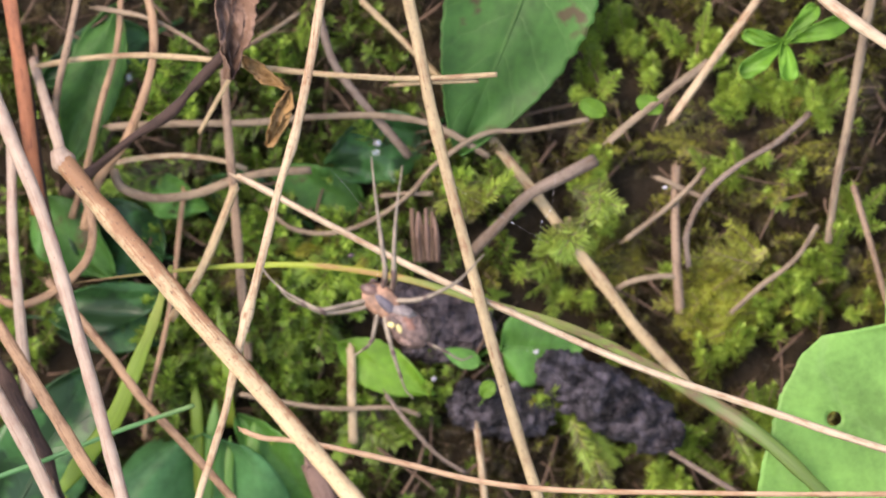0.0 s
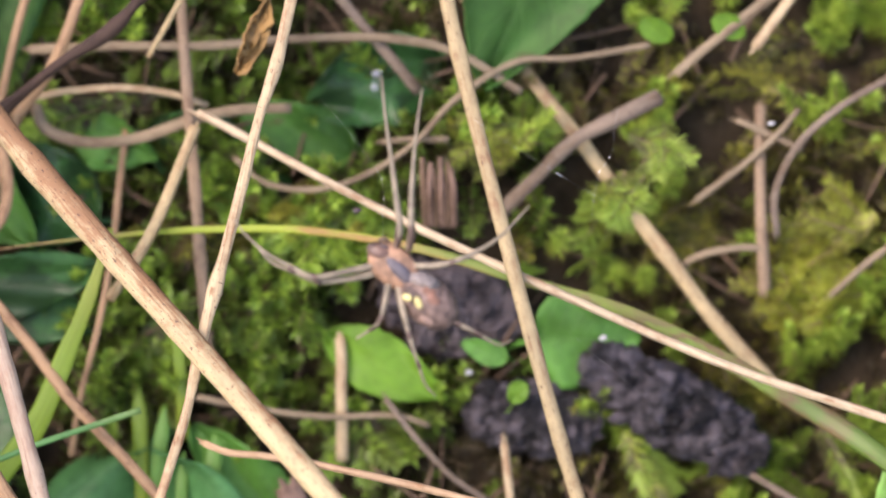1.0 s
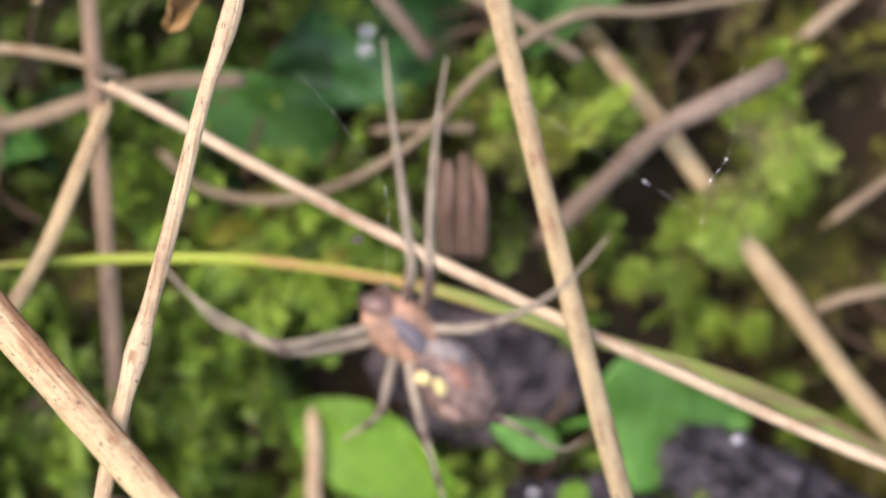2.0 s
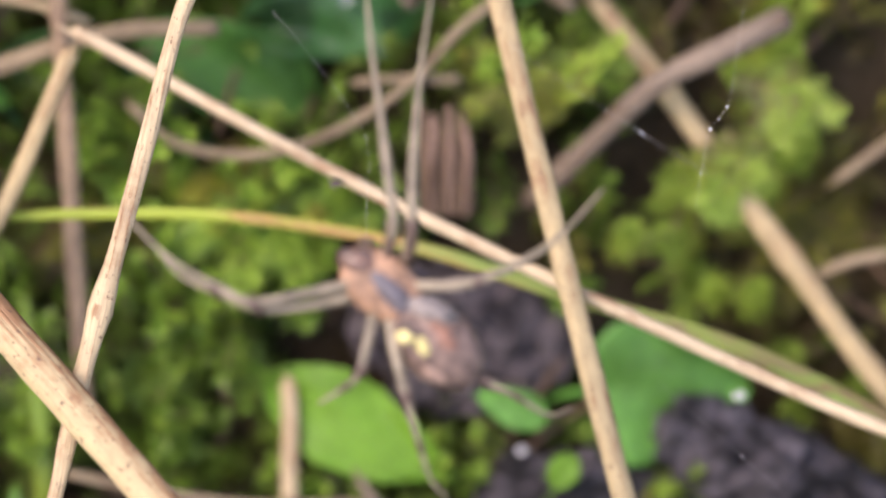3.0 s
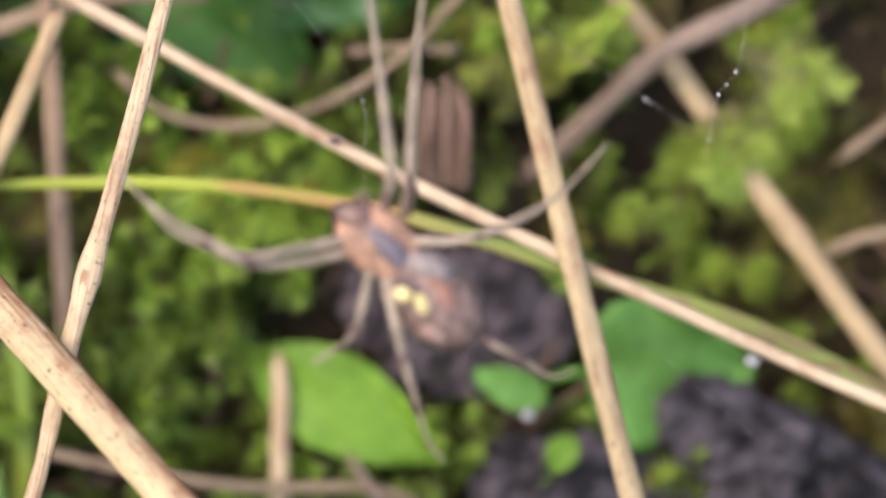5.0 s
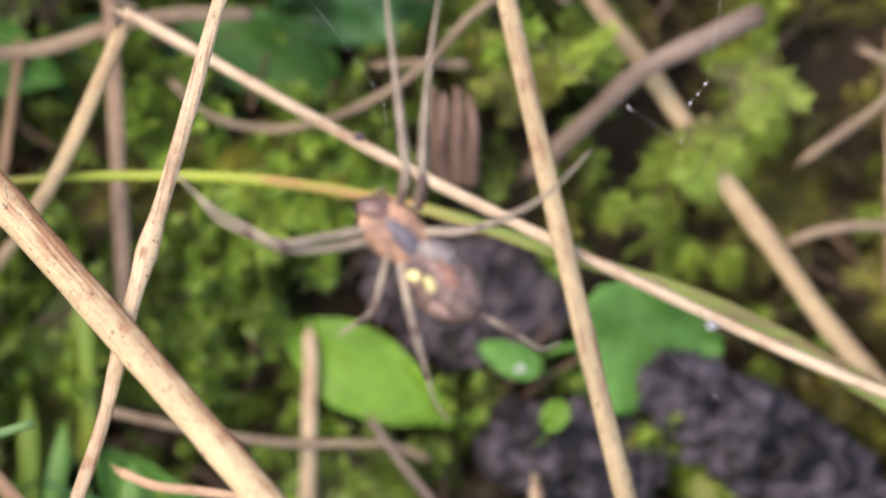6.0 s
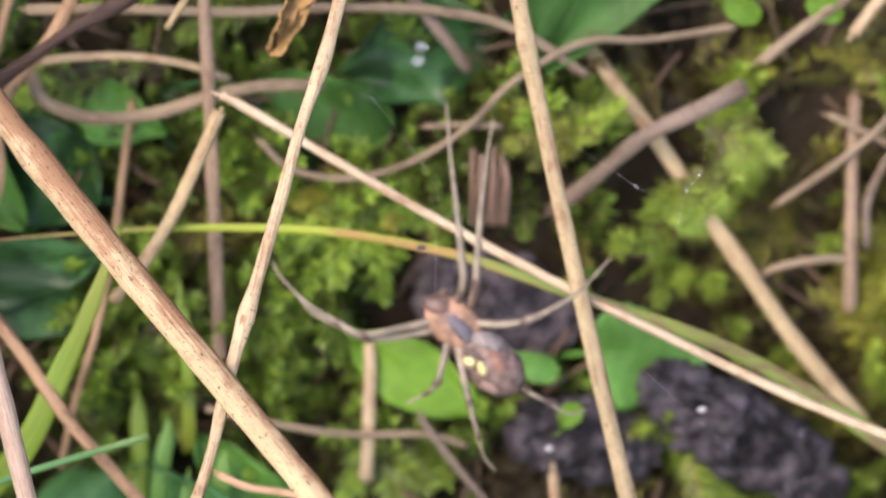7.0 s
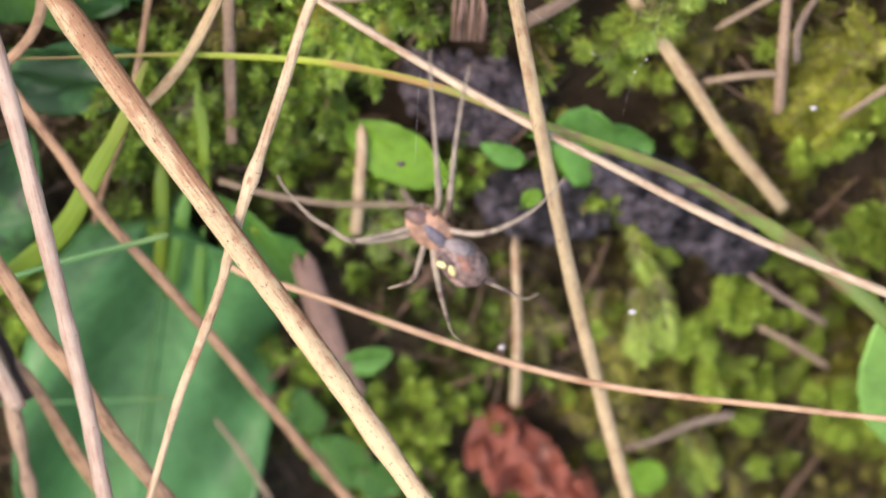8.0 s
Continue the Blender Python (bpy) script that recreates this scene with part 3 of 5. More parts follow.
def feather_moss(label, mat, tip, places, fronds, seed, long=(6, 11), lift=(1.0, 5.0), needle=1.9, broad=0.36):
    """Flattened feathery fronds: an axis with needle leaves to both sides. places: (across, up, radius, way in degrees)."""
    rng = np.random.default_rng(seed)
    V, Mi = [], []
    for _ in range(fronds):
        u, v, r, way = places[rng.integers(len(places))]
        a, d = rng.uniform(0, 6.28), rng.uniform(0, 1) ** 0.6
        u, v = u + math.cos(a) * d * r, v + math.sin(a) * d * r
        if covered(u, v):
            continue
        turn = math.radians(way) + rng.normal(0, 0.55)
        length = rng.uniform(*long)
        fwd = np.array([math.cos(turn), math.sin(turn), rng.normal(0.22, 0.32)])
        fwd /= np.linalg.norm(fwd)
        up = np.array([rng.normal(0, 0.6), rng.normal(0, 0.6), 1.0])
        side = np.cross(up, fwd)
        side /= np.linalg.norm(side)
        up = np.cross(fwd, side)
        start = np.array([u, v, ground_height(u, v) + rng.uniform(*lift)]) - fwd * length * 0.5
        n = int(length / 0.5)
        s = np.linspace(0.05, 1, n)
        droop = rng.uniform(0.05, 0.3) * length
        spine = start + fwd * (length * s)[:, None] - up * (droop * (s - 0.4) ** 2)[:, None]
        reach = needle * (0.55 + 0.6 * np.sin(np.pi * np.clip(0.1 + 0.86 * s, 0, 1))) * rng.uniform(0.8, 1.2, n)
        for hand in (-1.0, -0.45, 0.45, 1.0):
            out = fwd * (0.55 + 0.5 * s[:, None] ** 3) + side * hand * 0.85 + up * (0.75 - abs(hand) * 0.6 + rng.normal(0, 0.16, (n, 1)))
            out /= np.linalg.norm(out, axis=1, keepdims=True)
            big = (reach * (1.0 if abs(hand) == 1.0 else 0.75))[:, None]
            wide = np.cross(out, up)
            wide *= 0.5 * broad / (np.linalg.norm(wide, axis=1, keepdims=True) + 1e-6)
            bend = up * 0.14 * big
            V.append(np.stack([spine, spine + out * big * 0.4 + wide, spine + out * big - bend, spine + out * big * 0.4 - wide], 1).reshape(-1, 3))
            Mi.append((s + rng.normal(0, 0.14, n) > 0.45).astype(int))
        e = side * 0.1
        bar = np.stack([spine[:-1] - e, spine[:-1] + e, spine[1:] + e, spine[1:] - e], 1).reshape(-1, 3)
        V.append(bar)
        Mi.append(np.full(n - 1, 2))
    verts = np.vstack(V) * MM
    total = len(verts)
    me = bpy.data.meshes.new("moss")
    me.vertices.add(total)
    me.vertices.foreach_set("co", verts.ravel())
    me.loops.add(total)
    me.loops.foreach_set("vertex_index", np.arange(total))
    me.polygons.add(total // 4)
    me.polygons.foreach_set("loop_start", np.arange(0, total, 4))
    me.polygons.foreach_set("material_index", np.concatenate(Mi))
    me.update(calc_edges=True)
    for m in (mat, tip, BARK_RED):
        me.materials.append(m)
    ob = new("moss", me)
    ob.matrix_world = BANK
    return tagged(ob, label, "moss", "moss cushions", "stuff")


UP = (0, 0.55, 0.8)
HIGH_TUFTS = ((20.2, 5.9, 1.0, 190), (20.2, 5.9, 1.0, 350), (20.2, 5.9, 1.0, 260), (18.1, 3.1, 1.0, 230), (24.0, 11.2, 0.9, 300))
moss_cushion("moss", "old brown moss close to the soil", MOSS_BROWN, MOSS_BROWN, field(-62, 78, -62, 52, -0.15, 0.09, 6.6), 4200, 15, 1.4, 0.2, (1.5, 4), 40, 0.0, (0, 0, 0.7))
moss_cushion("moss", "dull olive moss shoots between brown gaps", MOSS_OLIVE, MOSS_LIME, field(7, 78, -62, 52, 0.0, 0.12, 1.3), 1800, 11, 1.6, 0.3, (3.0, 8), 60, 0.2, UP, 0.6)
moss_cushion("moss", "fresh green moss shoots among straws", MOSS_GREEN, MOSS_FRESH, field(-62, 12, -60, 50, 0.0, 0.11, 4.1), 1900, 12, 2.0, 0.45, (3.0, 8), 60, 0.4, UP, 0.6)
moss_cushion("moss", "bright star-tipped moss shoots in tufts", MOSS_OLIVE, MOSS_STAR, tufts(((24, 22.5, 1.0), (28.5, 28, 0.9), (25, 29, 0.9), (30.5, 23, 1.0), (42, 21, 1.2), (47.4, 21, 1.1), (52, 19, 1.4), (23.5, 12.5, 1.0), (42, 10.5, 1.0), (56, 6, 1.2), (52, -0.5, 1.6), (51, -4, 1.6), (46.5, -5, 1.6), (41, -9.5, 1.8), (19.4, -14, 1.4), (21.4, -20, 2.0), (32, -21, 1.8), (16.5, -15.5, 1.0), (42, 22, 1.0), (37, 27, 1.0), (28, -32, 1.6), (33, -31, 1.4), (35.5, -41, 1.6), (41, -38, 1.6), (45, -44, 1.6), (29.5, -37, 1.0), (35.5, -22.8, 1.2), (38.3, -12.6, 1.6), (45, -19.8, 1.2), (19.5, -18.9, 1.2), (42, -27, 1.2), (38, -35, 1.3), (31.7, -27.5, 1.2), (44.5, -40, 1.4))), 190, 13, 1.7, 0.26, (5, 9.5), 150, 0.25, UP, 0.26, 0.35)
moss_cushion("moss", "bright star-tipped moss shoots", MOSS_OLIVE, MOSS_STAR, field(8, 76, -60, 50, 0.12, 0.18, 8.2), 600, 16, 1.8, 0.24, (4, 8.5), 130, 0.35, UP, 0.42, 0.45)
moss_cushion("moss", "green moss tufts beside the dead leaf", MOSS_GREEN, MOSS_STAR, tufts(((-0.9, -41, 1.6), (2.2, -43.6, 1.6), (-4.8, -45.7, 2.0), (-1, -47, 2.2), (2.5, -41.5, 1.2), (3.6, -45, 1.6), (4.5, -48, 1.6))), 110, 18, 2.0, 0.5, (5, 9), 70, 0.6, UP, 0.45)
moss_cushion("moss", "bright moss shoots under the dry stems", MOSS_GREEN, MOSS_FRESH, tufts(((-30, -6, 1.8), (-24.4, -12.3, 1.7), (-29, -14, 2.0), (-14, -4.7, 1.8), (-16.7, -7.8, 1.8), (-13.5, -1.9, 1.4), (-9.6, 0.8, 1.3), (-5, 5, 1.2), (-17.5, 9, 2.4), (-18, 26, 1.6), (6.5, 11, 2.2), (-5.3, -15, 2.0), (1.8, -16, 1.4), (-25, 7, 1.7), (-28, 25, 2.0), (-18, -10.5, 2.0), (-28, -4, 1.7), (-13.1, -6, 1.5))), 330, 14, 2.1, 0.55, (5, 9), 64, 0.6, UP, 0.5)
feather_moss("lime feather moss spread over the bank", MOSS_FAN, MOSS_STAR, ((18.6, 1.0, 1.0, 235), (20.3, 5.5, 1.6, 215), (23, 10, 1.2, 10), (10.5, 12, 1.0, 20), (21, -19, 1.8, 290), (22.7, -26, 1.8, 280), (29, -43, 1.2, 280), (41.5, -21.5, 2.0, 330)), 32, 17, lift=(1.0, 7.5))
feather_moss("bright feather moss beside the plant stub", MOSS_FAN, MOSS_FAN, ((4.4, 12.1, 1.2, 200), (6.4, 11.9, 1.2, 330), (7.6, 12.6, 1.2, 200)), 16, 43, (4, 6.5), (3.0, 6.5), 1.7, 0.34)
feather_moss("yellow feather moss in a loose golden clump", MOSS_GOLD, MOSS_GOLD, ((40, 1.0, 2.6, 205), (37, -2.0, 2.0, 195), (43, 2, 2.5, 160), (40, -2.5, 2.0, 190), (42, -4, 2.0, 175), (38, -5, 2.0, 190)), 64, 41, (5, 10), (1.0, 7.0), 1.7, 0.3)
feather_moss("lime feather moss growing over the jointed straw", MOSS_FAN, MOSS_STAR, HIGH_TUFTS, 16, 31, (4, 7.0), (6.0, 9.5), 2.3, 0.3)
feather_moss("olive feather moss in brown gaps", MOSS_OLIVE, MOSS_LIME, ((12, -28, 6, 270), (20, -36, 7, 280), (30, -16, 5, 300), (44, -14, 7, 250), (48, 8, 8, 200), (38, 16, 6, 190), (26, 18, 5, 220), (55, 22, 7, 200), (15, 16, 5, 230), (28, 4, 4, 210), (60, -2, 7, 200), (28, -50, 7, 280), (48, -34, 6, 280)), 150, 23, (6, 11), (0.5, 3.0), 1.6, 0.3)
feather_moss("olive feather moss under crossing straws", MOSS_OLIVE, MOSS_LIME, ((-15.9, 6.6, 2.2, 200), (-9.6, 6.2, 2.2, 230), (-4.1, 5.8, 2.2, 210), (-17.6, 1.4, 2.2, 250), (-22.8, 3.1, 2.2, 220)), 40, 37, (5, 9), (1.5, 4.5), 1.9, 0.36)
feather_moss("green feather moss under the dry stems", MOSS_GREEN, MOSS_FRESH, ((-14, -4, 3, 250), (-17, -8, 3, 280), (-8, 2, 3, 230), (-18, 10, 4, 200), (-27, -4, 4, 260), (-28, -13, 4, 270), (-6, 17, 4, 200), (-22, 22, 5, 200), (-32, 12, 5, 210), (-5, -16, 3, 280), (-2, 6, 2, 210), (-36, 26, 5, 240), (-12, 32, 6, 220)), 84, 29, needle=2.2, broad=0.5)


def litter():
    """Dead stalks and scraps strewn over the soil."""
    rng = np.random.default_rng(77)
    V, Fc, UV, total = [], [], [], 0
    for k in range(600):
        u, v = rng.uniform(-62, 78), rng.uniform(-62, 52)
        if bare(u, v):
            continue
        a, n = rng.uniform(0, 6.28), 6
        length = rng.uniform(3, 11)
        s = np.linspace(-0.5, 0.5, n)
        bend = rng.normal(0, 0.35)
        x = u + np.cos(a) * s * length - np.sin(a) * bend * s**2 * 4
        y = v + np.sin(a) * s * length + np.cos(a) * bend * s**2 * 4
        z = np.array([ground_height(p, q) for p, q in zip(x, y)]) + rng.uniform(0.2, 4.5) + rng.normal(0, 0.8) * s
        c = np.stack([x, y, z], 1)
        far = np.linspace(0, length, n)
        vv, ff, uv, _ = tube_data(c, far, rng.uniform(0.07, 0.26), 0.7, 5, 0, 0.05, k)
        V.append(vv)
        Fc += [tuple(i + total for i in f) for f in ff]
        UV.append(uv)
        total += len(vv)
    ob = link_mesh("dead_stalks", mesh_of("dead_stalks", np.vstack(V), Fc, np.vstack(UV)), LITTER, (0, 0, 0))
    tagged(ob, "thin dead brown stalks strewn through the moss", "plant litter", kind="stuff")


litter()


# ---- rotten clods ----
def blob(name, a, b, width, deep, mat, parent, label="", fat=0.0, seed=0, rough=0.03, squeeze=1.0):
    """An egg-shaped body from a to b; fat moves its widest place towards b."""
    a, b = np.array(a, float), np.array(b, float)
    bm = bmesh.new()
    bmesh.ops.create_uvsphere(bm, u_segments=28, v_segments=18, radius=1)
    x = (b - a) / np.linalg.norm(b - a)
    z = np.array((0, 0, 1.0))
    z = z - x * (z @ x)
    z /= np.linalg.norm(z)
    y = np.cross(z, x)
    half, mid = np.linalg.norm(b - a) / 2, (a + b) / 2
    for v in bm.verts:
        p = np.array(v.co)
        s = p[2]
        w = 1 + fat * s
        r = 1 + rough * noise.noise(v.co * 3 + Vector((seed, 0, 0)))
        q = mid + x * s * half * r + y * p[0] * width / 2 * w * r + z * p[1] * deep / 2 * w * r
        v.co = Vector(q) * MM
    for f in bm.faces:
        f.smooth = True
    me = bpy.data.meshes.new(name)
    bm.to_mesh(me)
    bm.free()
    return link_mesh(name, me, mat, (0, 0, 0), parent, label)


def clod(name, centre, size, turn, label, seed, mat):
    bm = bmesh.new()
    bmesh.ops.create_icosphere(bm, subdivisions=6, radius=1)
    rng = random.Random(seed)
    off = Vector((rng.random() * 9, rng.random() * 9, 0))
    m = Matrix.Rotation(radians(turn), 3, "Z")
    for v in bm.verts:
        q = Vector((v.co.x * size[0], v.co.y * size[1], v.co.z * size[2]))
        way = Vector((v.co.x / size[0], v.co.y / size[1], v.co.z / size[2])).normalized()
        lump = 1.5 * noise.noise(q / 5.5 + off) + 0.9 * noise.noise(q / 2.2 + off) - 0.9 * abs(noise.noise(q / 1.4 + off)) + 0.4 * noise.noise(q / 0.7 + off)
        q = q + way * lump
        v.co = (m @ q) * MM
    for f in bm.faces:
        f.smooth = True
    me = bpy.data.meshes.new(name)
    bm.to_mesh(me)
    bm.free()
    root = thing(name, centre, label, "soil")
    link_mesh("core", me, mat, centre, root)
    for k in range(75):
        a, d = rng.uniform(0, 6.28), rng.uniform(0.2, 1.0)
        p = m @ Vector((math.cos(a) * size[0] * d, math.sin(a) * size[1] * d, size[2] * (1.05 - 0.75 * d)))
        s = rng.uniform(0.25, 0.9)
        blob("crumb", p - Vector((s, 0, 0)), p + Vector((s, 0.4 * s, 0.2)), s * 1.5, s * 1.1, mat, root, "", 0, k, 0.9)
    return root


clod("soil_clod", (25, -14.9, -3.4), (10.6, 4.0, 3.4), -31, "purple-black crumbly clod of rotten leaf mould", 3, CLOD)
clod("soil_clod", (3.4, -4.2, -6.4), (7.4, 4.8, 2.8), -12, "greyish purple clod of leaf mould under the spider", 5, CLOD_GREY)
clod("soil_clod", (11.3, -15.2, -5), (7.4, 3.6, 2.6), -5, "dark wet clod of leaf mould", 8, CLOD)

# ---- broad leaves ----
leaf("broad_leaf", (21, 50, -1.5), (6.9, 17, -2), 18.5, LEAF_MID, "green leaf with brown spots lying on the moss", "ovate", 0.2, 0.25, 0.35, (0.1, -0.15, 1), 0.03, stalk=(20, 57, -7), seed=21, fine=2)
leaf("broad_leaf", (66.5, -58, 5.5), (64.5, 10, 7.2), 46, LEAF_LIGHT, "pale green lobed leaf with a small hole", "lobed", 0.03, 0.04, 0.1, (0.05, 0.1, 1), 0.0, hole=(41.6, 12.9, 0.95), stalk=(67, -74, -7), seed=22, fine=4)
leaf("broad_leaf", (-8.8, -6.7, -4.0), (2.9, -13.2, -3.6), 6.2, LEAF_BRIGHT, "bright green pointed leaf under the spider", "ovate", 0.15, 0.2, 0.5, (0, -0.2, 1), 0.02, stalk=(-10.8, -5.7, -8), seed=23)
leaf("broad_leaf", (11.6, -7.7, -3.4), (21.8, -7.4, -3.0), 9.6, LEAF_FRESH, "green leaf pressed between straw and soil", "heart", 0.2, 0.2, 0.4, (0.1, -0.3, 1), 0.0, stalk=(8.6, -8.7, -8), seed=24)
leaf("small_leaf", (9.2, -13.5, -0.6), (10.3, -11.6, -0.1), 2.0, LEAF_BRIGHT, "tiny round bright leaf on the clod", "round", 0.2, 0.3, 0.2, (0, -0.2, 1), stalk=(8.4, -15, -3), seed=25)
leaf("small_leaf", (8.8, -9.4, -2), (4.5, -7.7, -2.2), 2.6, LEAF_FRESH, "small green leaf on the purple clod", "ovate", 0.2, 0.3, 0.2, (0, -0.2, 1), stalk=(9.4, -10, -4), seed=26)
leaf("broad_leaf", (2.9, 20.2, -7.4), (-10.6, 15.5, -6.8), 9, LEAF_DARK, "wet bluish-green leaf with drops of water", "ovate", 0.3, 0.4, 1.1, (0.1, -0.1, 1), 0.03, stalk=(5, 21.3, -9), seed=27)
leaf("broad_leaf", (-31, 5, -7.2), (-44, 12, -6.4), 10, LEAF_DARK, "glossy bluish-green leaf behind dry stems", "ovate", 0.3, 0.3, 1.2, (0, -0.2, 1), 0.03, stalk=(-28.9, 4.1, -9), seed=28)
leaf("broad_leaf", (-31.8, 32.9, -6.8), (-45.7, 27.7, -6.2), 9, LEAF_DARK, "dark green leaf in the shade of dry stems", "ovate", 0.3, 0.3, 0.5, (0, -0.1, 1), 0.03, stalk=(-27.8, 35.1, -9), seed=29)
leaf("broad_leaf", (-16.1, 10, -7.8), (-27, 14, -7.4), 8, LEAF_DARK, "bluish-green leaf in the grass", "ovate", 0.3, 0.3, 1.1, (0, -0.1, 1), 0.03, stalk=(-12, 8.1, -9), seed=30)
leaf("broad_leaf", (-45.7, -2.4, -6), (-30, -5, -6), 6.5, LEAF_DARK, "dark green pointed leaf under dry stems", "lance", 0.2, 0.5, 0.3, (0, -0.1, 1), 0.0, stalk=(-51, -2.3, -9), seed=31)
leaf("broad_leaf", (-26.2, -17.4, -5), (-32.7, -82, -4), 26.5, LEAF_TEAL, "large smooth bluish-green dock leaf", "heart", 0.06, 0.25, 1.0, (0, -0.1, 1), 0.0, stalk=(-23.8, -15.2, -10), seed=32, fine=2)
leaf("broad_leaf", (-51.4, -28, -4.5), (-40.5, -8.3, -4.5), 13, LEAF_DARK, "dark green leaf under the pale stem", "ovate", 0.2, 0.3, 0.3, (0.1, -0.1, 1), 0.0, stalk=(-54.2, -33.2, -9), seed=33)
leaf("small_leaf", (-8.9, -33.4, -2.6), (-3.6, -30.8, -1.8), 3.2, LEAF_FRESH, "small rounded green leaf", "round", 0.2, 0.4, 0.3, (0, -0.2, 1), stalk=(-10.7, -37.1, -8), seed=34, group="seedling leaves")
leaf("small_leaf", (-11.6, -41.6, -3.5), (-12.8, -35.8, -2.8), 4.6, LEAF_MID, "small green seedling leaf", "ovate", 0.2, 0.3, 0.3, (0, -0.2, 1), stalk=(-5.6, -40.8, -8), seed=35, group="seedling leaves")
leaf("small_leaf", (-5.5, -46.5, -3), (-11.1, -41.1, -2.6), 6.5, LEAF_MID, "small green seedling leaf", "ovate", 0.2, 0.3, 0.3, (0, -0.2, 1), stalk=(-4.4, -47.7, -8), seed=36, group="seedling leaves")
leaf("small_leaf", (-1.7, -47, -3), (-7, -45.2, -2.6), 5, LEAF_MID, "small green seedling leaf", "ovate", 0.2, 0.3, 0.3, (0, -0.2, 1), stalk=(-0.3, -48.5, -8), seed=37, group="seedling leaves")
leaf("dead_leaf", (6.3, -41.3, -4.8), (18.8, -48.8, -3.6), 7.5, LEAF_RED, "wet red-brown dead leaf", "ovate", 0.1, 0.3, 1.8, (0.1, -0.1, 1), 0.04, stalk=(2.4, -37.9, -8), seed=38, fine=2, crumple=0.7)
leaf("dead_leaf", (9.0, -38.6, -4.6), (5.2, -45.4, -4.8), 4.6, LEAF_RED, "curled brown dead leaf", "ovate", 0.1, 0.5, 1.6, (-0.1, -0.1, 1), 0.04, stalk=(12.5, -38.7, -8), seed=39, fine=2, crumple=0.7)
leaf("small_leaf", (22.6, -46.3, -1.4), (23.9, -42, -0.2), 4.4, LEAF_BRIGHT, "small round bright green leaf", "round", 0.1, 0.2, 0.1, (0, -0.1, 1), stalk=(21.5, -47.8, -7), seed=40)
for k, d in enumerate(((42.4, 25.9, 0), (48.7, 24.9, 0.2), (42.9, 30.9, 0.2), (56.4, 32.3, 0), (52.1, 34.1, 0.4))):
    leaf("seedling_leaf", (47.9, 29.8, -0.6), d, (2.5, 2.3, 2.0, 2.4, 2.1)[k], LEAF_ROSETTE, "bright spoon-shaped leaf of a small rosette", "spoon", 0.5, 0.9, 0.9, (0, -0.2, 1), stalk=(47.9, 30.3, -7), seed=50 + k, category="leaf", group="rosette leaves")
for k, (u, v) in enumerate(((24.0, 22.2), (31.1, 22.4))):
    leaf("small_leaf", (u + 1.4, v - 0.7, -2.2), (u - 1.5, v + 0.8, -1.4), 2.4, LEAF_BRIGHT, "tiny round bright green leaf in the moss", "round", 0.2, 0.3, 0.2, (0, -0.2, 1), stalk=(u + 1.6, v - 1.5, -8), seed=60 + k, group="tiny leaves")
leaf("broad_leaf", (-35.8, 37.0, -5.0), (-42.5, 16.5, -4.2), 7.5, LEAF_MID, "mid-green leaf hanging behind dry stems", "lance", 0.3, 0.4, 0.8, (0, -0.2, 1), 0.02, stalk=(-34.8, 38.0, -10), seed=111)
leaf("broad_leaf", (-26.1, 30.7, -6.0), (-32.0, 23.0, -5.2), 5.0, LEAF_BRIGHT, "bright green leaf behind a dark twig", "ovate", 0.3, 0.4, 0.8, (0, -0.2, 1), 0.02, stalk=(-25.1, 31.7, -10), seed=112)
leaf("broad_leaf", (-47.1, 12.4, -5.5), (-36.9, 2.8, -4.7), 8.5, LEAF_MID, "glossy green leaf under the stout stem", "ovate", 0.3, 0.4, 0.8, (0, -0.2, 1), 0.02, stalk=(-46.1, 13.4, -10), seed=113)
leaf("broad_leaf", (-33.5, 14.1, -6.5), (-24.9, 11.0, -5.7), 5.5, LEAF_FRESH, "green leaf under a looped straw", "ovate", 0.3, 0.4, 0.8, (0, -0.2, 1), 0.02, stalk=(-32.5, 15.1, -10), seed=115)
leaf("broad_leaf", (-45.3, -2.0, -4.5), (-30.1, 0.8, -3.7), 6.5, LEAF_DARK, "green pointed leaf under the dry stems", "lance", 0.3, 0.4, 0.8, (0, -0.2, 1), 0.02, stalk=(-44.3, -1.0, -10), seed=116)
leaf("broad_leaf", (-5.6, 11.1, -7.5), (-16.9, 15.7, -6.7), 6.5, LEAF_MID, "mid-green leaf low in the grass", "ovate", 0.3, 0.4, 0.8, (0, -0.2, 1), 0.02, stalk=(-4.6, 12.1, -10), seed=117)
leaf("broad_leaf", (-12.4, -25.9, -5.5), (-22.1, -15.2, -4.7), 7.0, LEAF_FRESH, "green leaf beside the large dock leaf", "ovate", 0.3, 0.4, 0.8, (0, -0.2, 1), 0.02, stalk=(-11.4, -24.9, -10), seed=118)

